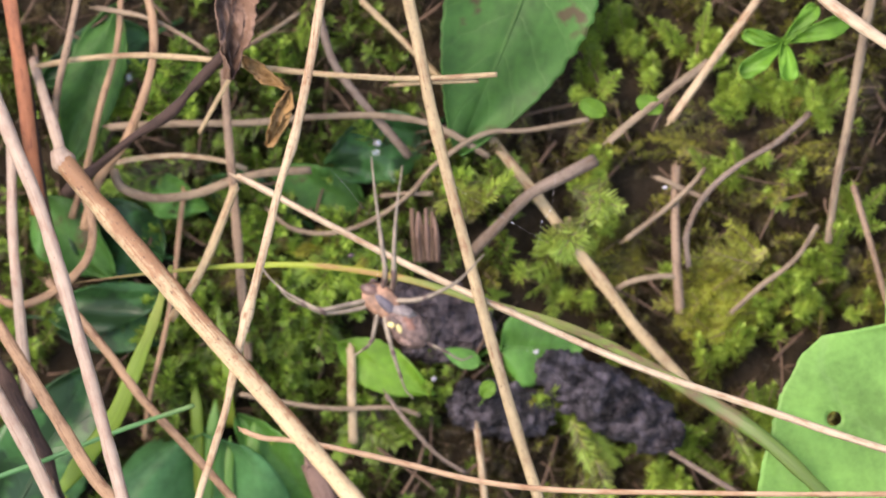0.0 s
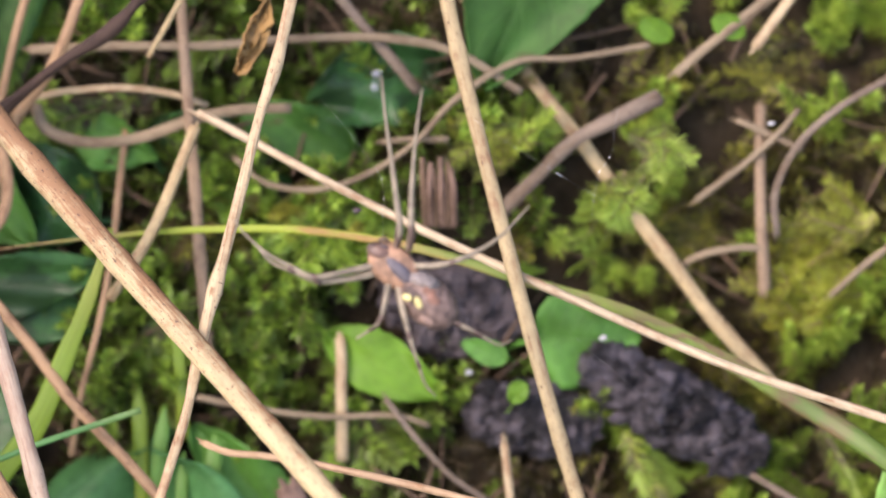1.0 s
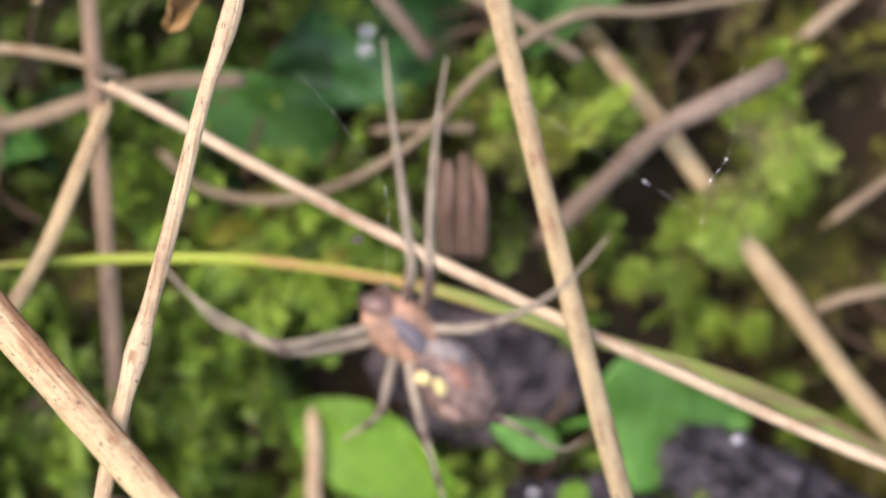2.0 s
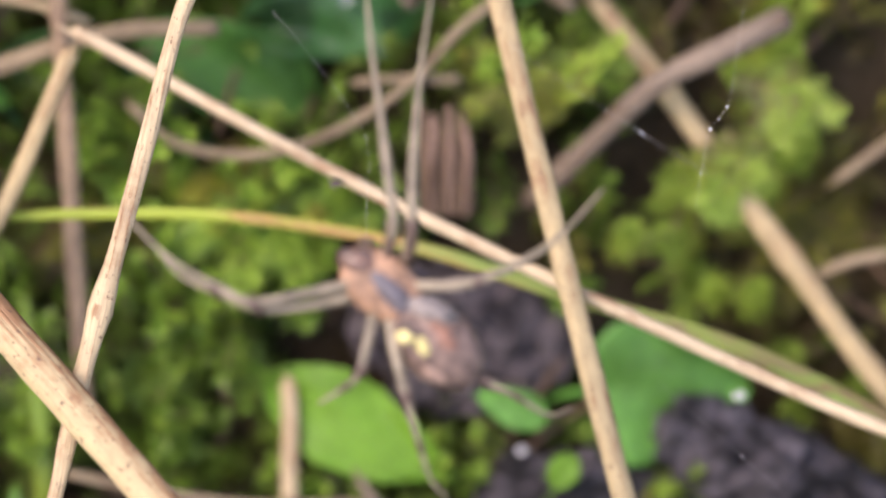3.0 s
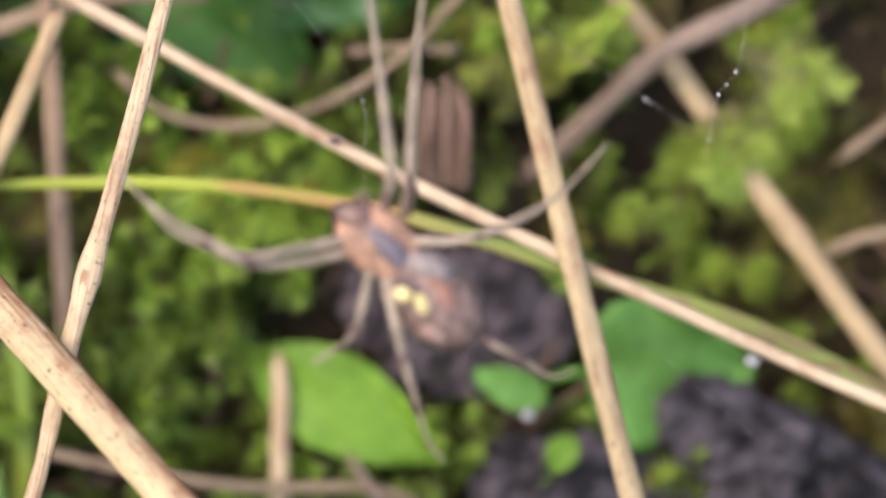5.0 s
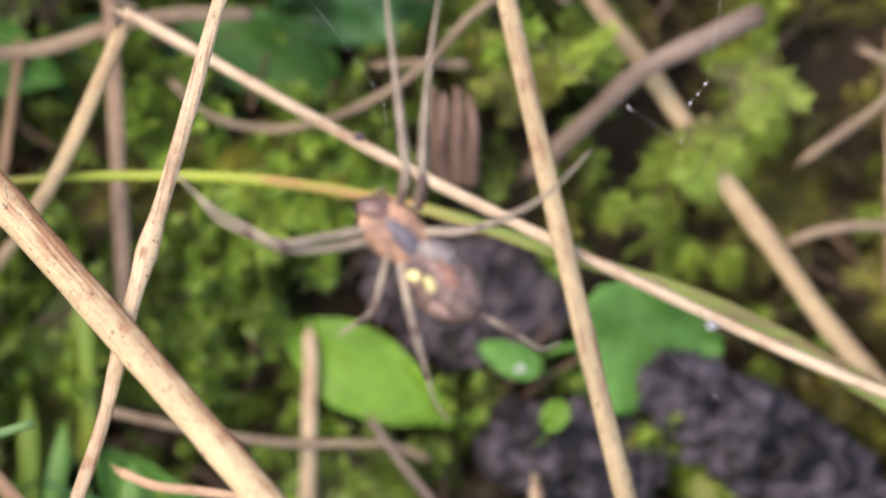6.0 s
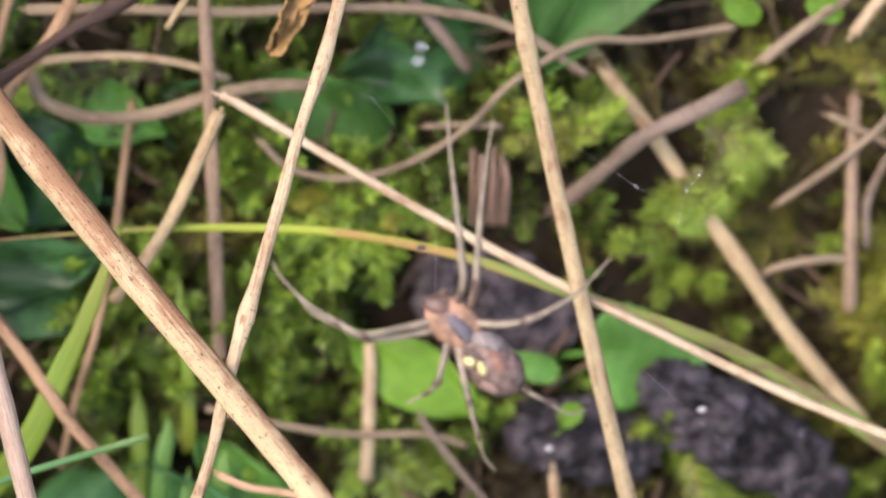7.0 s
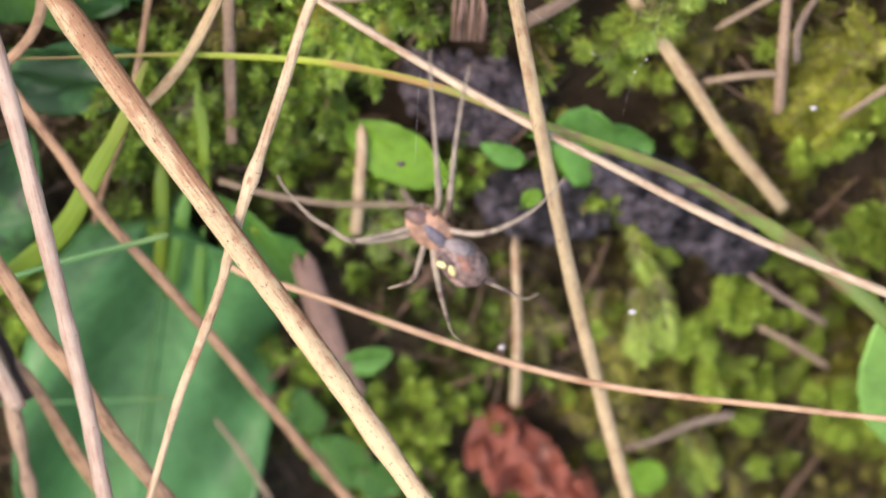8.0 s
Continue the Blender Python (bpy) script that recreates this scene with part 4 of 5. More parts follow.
# withered leaves hanging on the twig
leaf("withered_leaf", (-20.6, 42, 10), (-21.2, 27.2, 9.6), 4.9, LEAF_DRY, "crumpled brown withered leaf hanging from a twig", "lance", 0.6, 1.8, 1.2, (0.4, 0, 1), 0.0, stalk=(-20, 46, 8), seed=71, fine=2, crumple=0.9)
leaf("withered_leaf", (-19.3, 30.2, 7.4), (-13.4, 25.8, 8), 1.7, LEAF_TAN, "curled tan dry leaf", "lance", 0.5, 1.6, 1.5, (0, -0.3, 1), 0.15, stalk=(-20.4, 32.6, 7.4), seed=72, crumple=1.2)
leaf("withered_leaf", (-13.4, 26, 7.7), (-16.6, 19, 5.8), 2.2, LEAF_TAN, "curled tan dry leaf tip hanging down", "lance", 0.6, 1.6, 1.8, (0.3, 0, 1), 0.2, stalk=(-15.7, 27.5, 7.7), seed=73, crumple=1.6)

# ---- dry stems, straws and grass ----
stem("dry_grass_stem", [(-7.8, 41.4, 16.9), (-8.4, 37.3, 18), (-9.9, 29.3, 18.7), (-12.3, 19.5, 19.6), (-14, 14.4, 20.1), (-15.7, 8.2, 20.7), (-18.2, -0.6, 21.3), (-19.8, -6.3, 21.9), (-21.2, -12.3, 22.9), (-23.1, -18.2, 23.8), (-24.9, -23.5, 24.5), (-27.7, -34, 26.8), (-30.2, -40.5, 28)], 0.53, 0.6, STRAW_PALE, "thin twisted dry grass blade with two swollen joints", ((0.27, 0.25), (0.515, 0.4)), 0.12, (1.1, 1.0, 0.95, 0.85, 0.95, 1.0, 0.95, 0.8, 0.65, 0.6))
stout_stem = stem("dry_grass_stem", [(-41.2, 17.6, 11), (-36.2, 11.4, 12.8), (-28.8, 3, 17.6), (-20.7, -5.9, 23), (-13.1, -14.4, 27.6), (-6.3, -22.2, 32.3), (0.6, -30.1, 37.6)], 1.2, 1, STRAW_WEATHERED, "stout pale dry grass stem with freckled bark", origin=(-26.3, 0.3, 19.2))
stem("dry_grass_stem", [(1, 40.7, 9.7), (1.6, 36.6, 9.4), (2.9, 29.5, 9.6), (4.3, 21.5, 10.1), (7.1, 8.8, 10.8), (10, -3.5, 11.3), (12.8, -14.7, 11.5), (15.4, -24, 11.1), (19.6, -37.4, 13.5), (22.2, -44.2, 13.1)], 0.76, 0.8, STRAW, "straight flattened tan straw with dark flecks")
stem("dry_grass_stem", [(-20.4, 15.2, 5.1), (-16.7, 13.2, 5.6), (-4.3, 6.2, 7.6), (5.7, 1.1, 9.4), (16.3, -4, 10.5), (29.6, -10, 12.2), (43, -14.8, 14.2), (54.1, -18.8, 15.7), (66.2, -22.8, 17.1)], 0.46, 1, STRAW_PINK, "long pinkish straw with a broken frayed end")
stem("dry_grass_stem", [(10.9, 18.9, -2.6), (16.6, 11.4, -2.2), (21.1, 4.9, -2.0), (24.8, -0.1, -1.6), (28.7, -5.7, -1.2), (32.9, -10.6, -1.0), (35.2, -13.4, -1.0)], 0.72, 0.7, STRAW, "old jointed straw half sunk in the moss", ((0.56, 0.15),))
stem("dry_grass_stem", [(-4.7, 36.6, -3), (-3.3, 35.2, -3), (2.5, 29.2, -2.5), (6.5, 24.6, -3)], 0.4, 0.8, STRAW, "short end of the jointed straw under a leaf")
stem("grass_plant", [(-43.6, 2.1, 2.8), (-36.8, 2.9, 3.7), (-28.7, 3.6, 4.1), (-20, 4, 4.7), (-10.5, 3.7, 5.3), (-0.2, 1.9, 6.2), (9.2, -1.1, 7.1), (17.7, -3.8, 7.7), (24.7, -6.9, 7.2), (35, -13, 7.5), (43.6, -18.8, 10.6), (52, -27, 12.2), (61.3, -36.3, 10.8)], 0.55, 0.35, BLADE_YELLOW, "narrow living grass blade turning yellow and orange", taper=(0.4, 0.5, 0.7, 0.85, 1.0, 1.35, 1.9, 1.45, 0.9))
stem("dry_grass_stem", [(-20.3, -16.1, 9.8), (-18, -17, 10.4), (-14.9, -17.3, 11.3), (-10.1, -18, 13.3), (-1.1, -20, 15.9), (8.9, -22.5, 17.5), (18.9, -23.7, 19.3), (32.5, -24.2, 21.1), (45.8, -24.6, 22.8), (57.8, -24.8, 24.1), (68.9, -25.1, 25.4)], 0.34, 0.8, STRAW_TAN, "thin arching dry stalk with a hooked tip")
stem("dry_grass_stem", [(-50.6, 29.2, 9.7), (-47.5, 21, 12.2), (-43.8, 12.2, 14.8), (-40.4, 0.9, 17.5), (-37.2, -10.6, 20.4), (-33.8, -23.7, 23.1), (-31.9, -31.8, 25.9), (-28.3, -46.3, 29.6)], 0.9, 0.8, STRAW_WHITE, "pale mottled dry stem leaning over a dock leaf")
stem("dry_grass_stem", [(-44.6, 2.7, 2.5), (-40.7, -2.0, 4.0), (-36.8, -6.7, 5.5), (-32.9, -12.0, 7.0), (-27.7, -17.9, 7.5), (-21.9, -24.9, 7.5), (-15.8, -32.8, 7.3), (-7.7, -43.2, 7.0), (0.4, -53.6, 6.7)], 0.62, 0.7, STRAW_BROWN, "limp orange-brown dry stem over the leaves")
stem("dry_grass_stem", [(-53.0, 4.1, 14.2), (-46.4, -7.0, 15.2), (-41.3, -15.5, 16.0), (-38.1, -20.8, 16.5), (-34.9, -24.7, 17.0), (-31.1, -30.8, 17.3), (-25.9, -37.8, 17.5), (-20.7, -44.8, 17.7)], 0.85, 0.7, STRAW_BROWN, "bent brown dry stem over green leaves")
stem("dry_grass_stem", [(-51.5, -7.4, 14.5), (-49.3, -11.7, 14.5), (-46.4, -17.3, 14.5), (-43.5, -23.6, 14.5), (-40.5, -29.8, 14.5)], 0.85, 0.7, STRAW_WHITE, "pale dry stem crossing a dark rotten twig")
stem("twig", [(-51.3, -4.2, 9), (-48.5, -11.3, 9), (-45.3, -18.3, 9), (-43.3, -24.5, 9), (-39.7, -31.4, 9)], 0.85, 0.8, BARK_DARK, "dark wet twig half hidden among straws")
stem("dry_grass_stem", [(-42.2, -26.8, 9.0), (-39.1, -30.4, 9.0), (-35.1, -37.6, 9.0), (-32.5, -41.9, 9.0), (-29.9, -46.2, 9.0)], 0.7, 0.7, STRAW_BROWN, "orange-brown dry stem behind the pale ones")
stem("twig", [(-44.2, -22.6, 10.1), (-41.7, -29.5, 11.2), (-40.1, -36.4, 12.3), (-38.9, -42.2, 12.3), (-37.4, -48.6, 12.3)], 0.8, 1, BARK_RED, "dark purplish old stalk")
stem("grass_plant", [(-57.8, -23.3, 10.0), (-50.5, -20.9, 10.0), (-43.2, -18.5, 10.0), (-35.9, -15.8, 10.0), (-26.2, -12.8, 10.0)], 0.3, 0.5, BLADE_BLUE, "fine blue-green grass blade")
stem("grass_plant", [(-45.2, -25.1, 2.6), (-40.5, -19.4, 4.2), (-36.4, -14.2, 5.8), (-33.3, -7.5, 6.6), (-30.9, -2, 7.4), (-28.7, 4.4, 7.4)], 1.0, 0.16, BLADE_GREEN, "yellow-green grass blade standing up from the moss", taper=(1.3, 1.3, 1.2, 1.0, 0.7, 0.25))
stem("grass_plant", [(-44.8, -36.6, 1), (-39.2, -36.3, 1), (-32.4, -35.9, 1), (-26.1, -35.4, 1)], 0.2, 0.5, BLADE_BLUE, "short fine green grass tip")
stem("dry_grass_stem", [(-45.6, 29.5, 0), (-39.9, 30.3, 1), (-32, 30.5, 2.6), (-22.8, 29.6, 5), (-15.8, 28.3, 6.6), (-6, 27.1, 8.2), (3, 26.5, 9.5), (12.3, 26.7, 10.6)], 0.35, 0.8, STRAW, "thin horizontal straw with a cleanly cut end")
stem("dry_grass_stem", [(-0.5, 25.8, 8.2), (3.7, 26, 9), (10, 26, 9.5)], 0.27, 0.8, STRAW, "short broken piece of straw")
stem("dry_grass_stem", [(-36.8, 21.7, -1), (-29, 21.9, -0.5), (-19.6, 21.7, -0.5), (-10.5, 22.2, -0.5), (-2, 22, 0), (4.5, 20.5, -0.4), (10.8, 16.5, -1.5)], 0.45, 0.6, STRAW_GREY, "limp grey-brown straw bowed over the leaves")
stem("dry_grass_stem", [(-17.1, 10.7, -2), (-14.4, 8.3, -2), (-9.4, 7.5, -2), (-4.4, 8.9, -1.5), (0.4, 11.9, -1), (4.4, 16, -0.5), (10.2, 19.4, -0.5), (15.9, 19.7, -1), (23.4, 20.8, -2)], 0.34, 0.7, STRAW_GREY, "thin curved straw looping through the moss")
stem("dry_grass_stem", [(8.1, 4.4, -4.5), (11.5, 7.6, -2.0), (15.7, 11.6, 0.6), (20.5, 14.0, 0.9), (24.1, 15.7, -0.5)], 0.78, 0.8, BARK_GREY, "grey dead stalk leaning on the jointed straw")
stem("dry_grass_stem", [(25.8, 17.9, -2), (28.7, 20.3, -1.8), (34.3, 24.5, -2), (38.7, 27.6, -3)], 0.5, 0.7, STRAW_GREY, "short grey straw lying in moss")
stem("dry_grass_stem", [(33.6, 20.3, -1.8), (36.5, 24.1, -2.3), (40.2, 29, -2.8), (43.6, 33.2, -3.8), (47.3, 38.4, -5.3)], 0.52, 1, STRAW_PALE, "pale broken straw with a cut end")
stem("dry_grass_stem", [(50, 36.8, 7.4), (55.3, 32.5, 9), (59.8, 29.1, 10.1), (66, 24.5, 11.2)], 0.7, 0.8, STRAW_PINK, "thick pinkish straw with a dark streak")
stem("dry_grass_stem", [(59.4, 36.1, -2), (57.8, 29.2, -1.5), (55.8, 19.3, -1.5), (54.2, 12.3, -2), (53, 4.4, -3.5)], 0.6, 0.8, STRAW_GREY, "old pale straw sunk between moss cushions")
stem("dry_grass_stem", [(35.4, 1.9, -3), (35.3, 6.2, -2), (37.6, 10.8, -1.2), (41.9, 14.5, -1), (46.9, 17.3, -1.5), (51.2, 20.8, -3)], 0.4, 0.8, BARK_GREY, "thin dead stalk arched over the moss")
stem("dry_grass_stem", [(34.2, 14.6, -4), (33.9, 8.2, -2.5), (33.9, 2.6, -2.2), (34.2, -3.9, -3.5)], 0.62, 0.8, BARK_RED, "reddish upright stalk in the moss")
stem("dry_grass_stem", [(25.9, -0.8, -3), (28, 0.3, -1.8), (31.6, 0.9, -1.8), (34.5, 0.7, -2.5)], 0.36, 0.8, STRAW_GREY, "thin bent straw ending at a reddish stalk")
stem("dry_grass_stem", [(31.7, 13.3, -2), (34.9, 11.8, -2), (38, 10.3, -2.5)], 0.32, 0.8, STRAW_GREY, "little straw fragment on the moss")
stem("dry_grass_stem", [(27.6, 5.6, -2.7), (31.9, 8.7, -2.2), (35.6, 11.8, -1.8), (37.8, 14.3, -2.2)], 0.32, 0.8, STRAW_GREY, "little straw fragment on the moss")
stem("dry_grass_stem", [(56.3, 11.5, -2.5), (57.6, 6.5, -2), (58.9, 1.5, -2), (60.5, -5, -2.5)], 0.4, 0.8, BARK_RED, "thin reddish stalk among moss shoots")
stem("dry_grass_stem", [(40.1, -4.4, -3), (44.3, -0.8, -2.5), (48.7, 2.5, -2.2), (51.7, 6.7, -2.4)], 0.34, 0.8, STRAW_GREY, "thin straw pressed into the moss")
stem("dry_grass_stem", [(-7.4, -7, -3.5), (-7.3, -9.4, -3.2), (-7.4, -12.2, -3), (-7.4, -15.5, -3.5), (-7.5, -19.1, -5)], 0.6, 0.8, STRAW_PALE, "upright weathered straw stub with a split top")
stem("dry_grass_stem", [(8.3, -17.5, 0.5), (8.8, -23.6, 0.5), (9.2, -30.5, 0), (9.4, -36.2, -1)], 0.5, 0.8, STRAW_PALE, "upright thin weathered straw stub")
stem("dry_grass_stem", [(-22.1, 28.5, -1.4), (-21.8, 21.5, -0.4), (-21.4, 14.6, 0.2), (-21.1, 8.9, -0.2), (-20.7, 0.3, -1.1), (-20.3, -8.2, -2)], 0.55, 0.7, BARK_RED, "slender brown dead stem standing in the grass")
stem("dry_grass_stem", [(-20.5, 13.9, 6.4), (-22.6, 9, 6), (-24.5, 4.8, 5.7), (-26.9, 0.8, 5), (-29.3, -2.5, 3.4)], 0.52, 0.8, STRAW, "thin tan stem leaning on a brown one")
stem("dry_grass_stem", [(-36.4, 16.4, -1.5), (-35.4, 14, -1.5), (-31.3, 12.6, -1), (-26.1, 13, -1), (-21.1, 14.6, -0.5), (-16.9, 15.4, -1), (-11.6, 15.5, -2)], 0.55, 0.5, STRAW_GREY, "limp grass leaf curled in a loop")
stem("dry_grass_stem", [(-37.9, 16.8, -2), (-33.3, 17.6, -1.5), (-28, 17.8, -1.2), (-23.1, 17.1, -1.4), (-19.7, 15.8, -2)], 0.36, 0.6, STRAW_PALE, "pale arched straw behind a brown stem")
stem("twig", [(-19.6, 31.7, 9), (-22.2, 29.4, 8.2), (-25.3, 26.3, 7.4), (-28.5, 23.1, 6.6), (-33.2, 20.3, 5.8), (-37.8, 16.9, 4.2), (-42.3, 13.7, 1)], 0.72, 1, BARK_DARK, "dark rough twig slanting down from a withered leaf")
stem("dry_grass_stem", [(-31.5, 39.5, 1), (-30.5, 34.4, 1.8), (-30.7, 29.4, 2.6), (-32.6, 23.7, 2.6), (-34.8, 19.3, 1.8), (-38.3, 14.8, 0), (-40.3, 8.9, -1)], 0.6, 0.6, STRAW_BROWN, "flat tan dry leaf ribbon")
stem("dry_grass_stem", [(-34.7, 39, -2), (-35.5, 31.7, -1.5), (-37.9, 23.9, -1), (-40, 16.1, -2), (-42.1, 10.3, -3)], 0.42, 0.7, STRAW_BROWN, "dull brown stem behind the dry leaf ribbon")
stem("dry_grass_stem", [(-39.5, 39, 2.6), (-41.1, 32.5, 2.6), (-42.7, 26.7, 1.8), (-43.6, 21.1, 1)], 0.42, 0.9, BARK_RED, "thin dark red stem")
stem("dry_grass_stem", [(-20, 28.4, 6.6), (-22.2, 25.1, 5.8), (-25, 20.6, 4.2)], 0.3, 0.8, STRAW, "fine straw leaning on the withered leaf")
stem("dry_grass_stem", [(-37.9, 36.7, -1), (-31.5, 35.2, 0), (-26.4, 32.5, 1), (-23.7, 30.6, 1)], 0.3, 0.8, STRAW_GREY, "fine straw behind the withered leaf")
stem("dry_grass_stem", [(-20.2, 30.6, 1), (-16.6, 32.6, 0), (-12.4, 35.3, -1)], 0.3, 0.8, STRAW_GREY, "fine straw behind the withered leaf")
stem("dry_grass_stem", [(-10, 34.6, -3), (-8.3, 28.8, -2), (-4.8, 23.8, -1.5), (-1.2, 19.4, -1.5), (0.8, 16.8, -2.5)], 0.55, 0.7, BARK_GREY, "drooping dull stalk under the bowed straw")
stem("dry_grass_stem", [(-48.3, 21.5, 4.2), (-48.4, 9, 5.8), (-47.6, -2, 7.4), (-47, -10.2, 8.2), (-46.4, -12.9, 8.2)], 0.7, 0.7, STRAW_WHITE, "bent pale dry stem")
stem("dry_grass_stem", [(-51.9, 1.2, 2.6), (-47.9, -0.2, 4.2), (-42.9, 2, 4.2), (-39.6, 5.4, 2.6), (-39, 9.5, 1), (-40.1, 13.7, 0)], 0.5, 0.5, STRAW_BROWN, "withered brown leaf ribbon")
stem("dry_grass_stem", [(-12.9, -21.3, -2.5), (-11.6, -24.8, -2), (-9.4, -30.8, -2), (-6.9, -36.7, -3)], 1.3, 0.4, STUB_BROWN, "broad dry leaf sheath lying under the stout stem")
stem("dry_grass_stem", [(-21.4, -12.4, -2), (-15.9, -13.6, -1.5), (-9.5, -14.6, -2), (-2.4, -14.7, -2.5), (1.1, -15.8, -3)], 0.32, 0.8, STRAW_GREY, "grey straw lying crosswise on the ground")
stem("dry_grass_stem", [(-3.1, -13, -2), (-0.4, -16.7, -2), (3.1, -20.7, -2), (6.6, -23.2, -2.5)], 0.3, 0.8, BARK_GREY, "thin dark stalk lying on the ground")
stem("dry_grass_stem", [(32.3, -21.2, -2), (36.5, -23.9, -1.5), (40.8, -26.7, -2)], 0.36, 0.8, BARK_GREY, "short dead stalk beside the moss")
stem("dry_grass_stem", [(20.8, -41.1, -1), (24, -39.7, -0.5), (27.9, -37.6, -0.5), (31.9, -36.8, -1)], 0.4, 0.8, BARK_GREY, "dead stalk under the arching one")
stem("dry_grass_stem", [(34.1, -27.3, -2), (37.7, -29, -1.5), (41.4, -31.6, -2)], 0.36, 0.8, STRAW_GREY, "thin grey straw among the moss")
stem("dry_grass_stem", [(-46.6, 27.8, 1), (-45.5, 16.1, 0.5), (-44.6, 8.8, -0.5), (-43.2, 0.4, -3)], 0.6, 0.7, BARK_DARK, "dark brown dead stem behind the orange sheath")
stem("dry_grass_stem", [(-27.9, 13.9, -5), (-28.7, 7.6, -3.5), (-29.4, 1.9, -3), (-30.7, -5, -0.5), (-32.7, -12.1, -1), (-33.9, -17.9, -3)], 0.34, 0.7, STRAW_BROWN, "dull brown stem among the grass")
stem("grass_plant", [(-27.4, -10.7, -5), (-27.2, -14, -4), (-27.1, -18, -4), (-27.2, -22.8, -5), (-27.4, -27.3, -7)], 0.7, 0.2, BLADE_GREEN, "soft green grass blade low in the moss")
stem("grass_plant", [(-23.9, -1, -2), (-23.2, -6.7, -1.5), (-22.9, -12.3, -2), (-22.9, -16.7, -4)], 0.6, 0.2, BLADE_GREEN, "soft green grass blade low in the moss")
stem("dry_grass_stem", [(-2.9, 12, -2), (0, 12.2, -1.8), (3.6, 12.1, -2)], 0.32, 0.8, STRAW_GREY, "pair of thin parallel straws")
stem("dry_grass_stem", [(-21, -38.5, 0), (-17.9, -42.9, 0), (-15.2, -47.7, 0)], 0.3, 0.8, STRAW_GREY, "thin grey grass stem over a leaf")
stem("grass_plant", [(-19.8, -15.9, -2.5), (-20.2, -21.0, -2.0), (-20.5, -29.3, -4.0)], 0.75, 0.2, BLADE_SOFT, "soft green grass blade low beside the dock leaf")
stem("grass_plant", [(-22.9, -17.7, -2.5), (-23.2, -24.0, -2.0), (-22.8, -31.2, -4.0)], 0.6, 0.2, BLADE_SOFT, "soft green grass blade low beside the dock leaf")
stem("grass_plant", [(-24.6, -13.1, -2.5), (-25.3, -18.8, -2.0), (-26.2, -26.5, -4.0)], 0.7, 0.2, BLADE_SOFT, "soft green grass blade low beside the dock leaf")
# a lens with a shallow depth, focused on the stout stem
cam.data.dof.use_dof, cam.data.dof.focus_object, cam.data.dof.aperture_fstop = True, stout_stem, 17.0



def sheathed_joint():
    """The joint and the sheath at the upper end of the stout stem."""
    base = (-41.3, 17.6, 10.6)
    root = thing("grass_joint", base, "swollen pale joint with a pale leaf sheath above it", "dry grass", "dry grass stems")
    tube_part("joint", [(-42.0, 19.0, 10.2), (-41.6, 18.2, 10.5), (-41.1, 17.3, 10.8), (-40.5, 16.4, 11.1)], [0.9, 1.6, 1.55, 1.0], STRAW_WHITE, root, base, 1, 14, "swollen pale joint", 0.2, 3)
    tube_part("sheath", [(-41.4, 18.1, 10.4), (-42.5, 21.6, 8.0), (-44.0, 25.5, 4.6), (-45.1, 28.0, 1.2), (-46.1, 30.5, -1.5)], [0.75, 0.72, 0.7, 0.65, 0.6], STRAW_WHITE, root, base, 0.8, 10, "bleached leaf sheath", 0.6, 4)


sheathed_joint()
stem("dry_grass_stem", [(-48.7, 43.7, 4.2), (-47.7, 35.4, 4.2), (-46.8, 27.1, 3.4), (-46.2, 18.9, 2.6), (-45.8, 11, 0)], 1.0, 0.4, SHEATH_RED, "orange-red dying grass sheath")


def stalk_stub():
    base = (2.4, 7.4, -2)
    root = thing("stalk_stub", base, "frayed brown stub of an old plant stalk", "plant stub")
    for k in range(6):
        x = 1.0 + k * 0.58
        tube_part("fibre", [(x + 0.25 * math.sin(k * 2.1), 10.4 - 0.5 * (k % 3), 0.6), (x + 0.05, 7.5, 0.4 + 0.3 * (k % 2)), (x * 0.95 + 0.25, 3.6, -2)], [0.26, 0.34, 0.36], STUB_BROWN if k % 2 else LITTER, root, base, 0.8, 8, "", 0.5, 30 + k, 0.1)


stalk_stub()

# ---- the spider, hanging in its web before the stems ----
SHELL = plain("orange_carapace", (0.285, 0.165, 0.10), 0.6, vary=0.6)
BAND = plain("dark_band", (0.085, 0.062, 0.06), 0.6, vary=0.5)
BELLY = plain("brown_abdomen", (0.15, 0.10, 0.08), 0.6, vary=0.85, scale=1300)
SPOT = plain("yellow_spot", (0.62, 0.55, 0.22), 0.5)
LEG = plain("grey_tan_leg", (0.21, 0.175, 0.12), 0.45, vary=0.35)
LEG_DARK = plain("dark_leg_joint", (0.10, 0.065, 0.05), 0.45)
SPIDER = (-2.8, 0.35, 35.1)
PX = 34.0


def sp(x, y, z=0.0):
    return np.array([(x - 735) / PX, -(y - 425) / PX, z])


def spider_leg(root, k, *path):
    pts = [tuple(sp(*p)) for p in path]
    limb = tube_part("leg", pts, [0.33, 0.31, 0.25, 0.18, 0.13, 0.08], LEG, root, (0, 0, 0), 1, 8, "", 0.25, 80 + k, 0.04)
    for j in (2, 3):
        a, b = np.array(pts[j]), np.array(pts[j + 1])
        dirn = (b - a) / np.linalg.norm(b - a)
        r = (0.28, 0.21)[j - 2]
        part_pts = [tuple(a - dirn * 0.4), tuple(a), tuple(a + dirn * 0.4)]
        tube_part("leg_joint", part_pts, [r * 0.9, r * 1.02, r * 0.9], LEG_DARK, limb, (0, 0, 0), 1, 8, "dark ring at the joint", 0.15, 90 + k, 0.0)


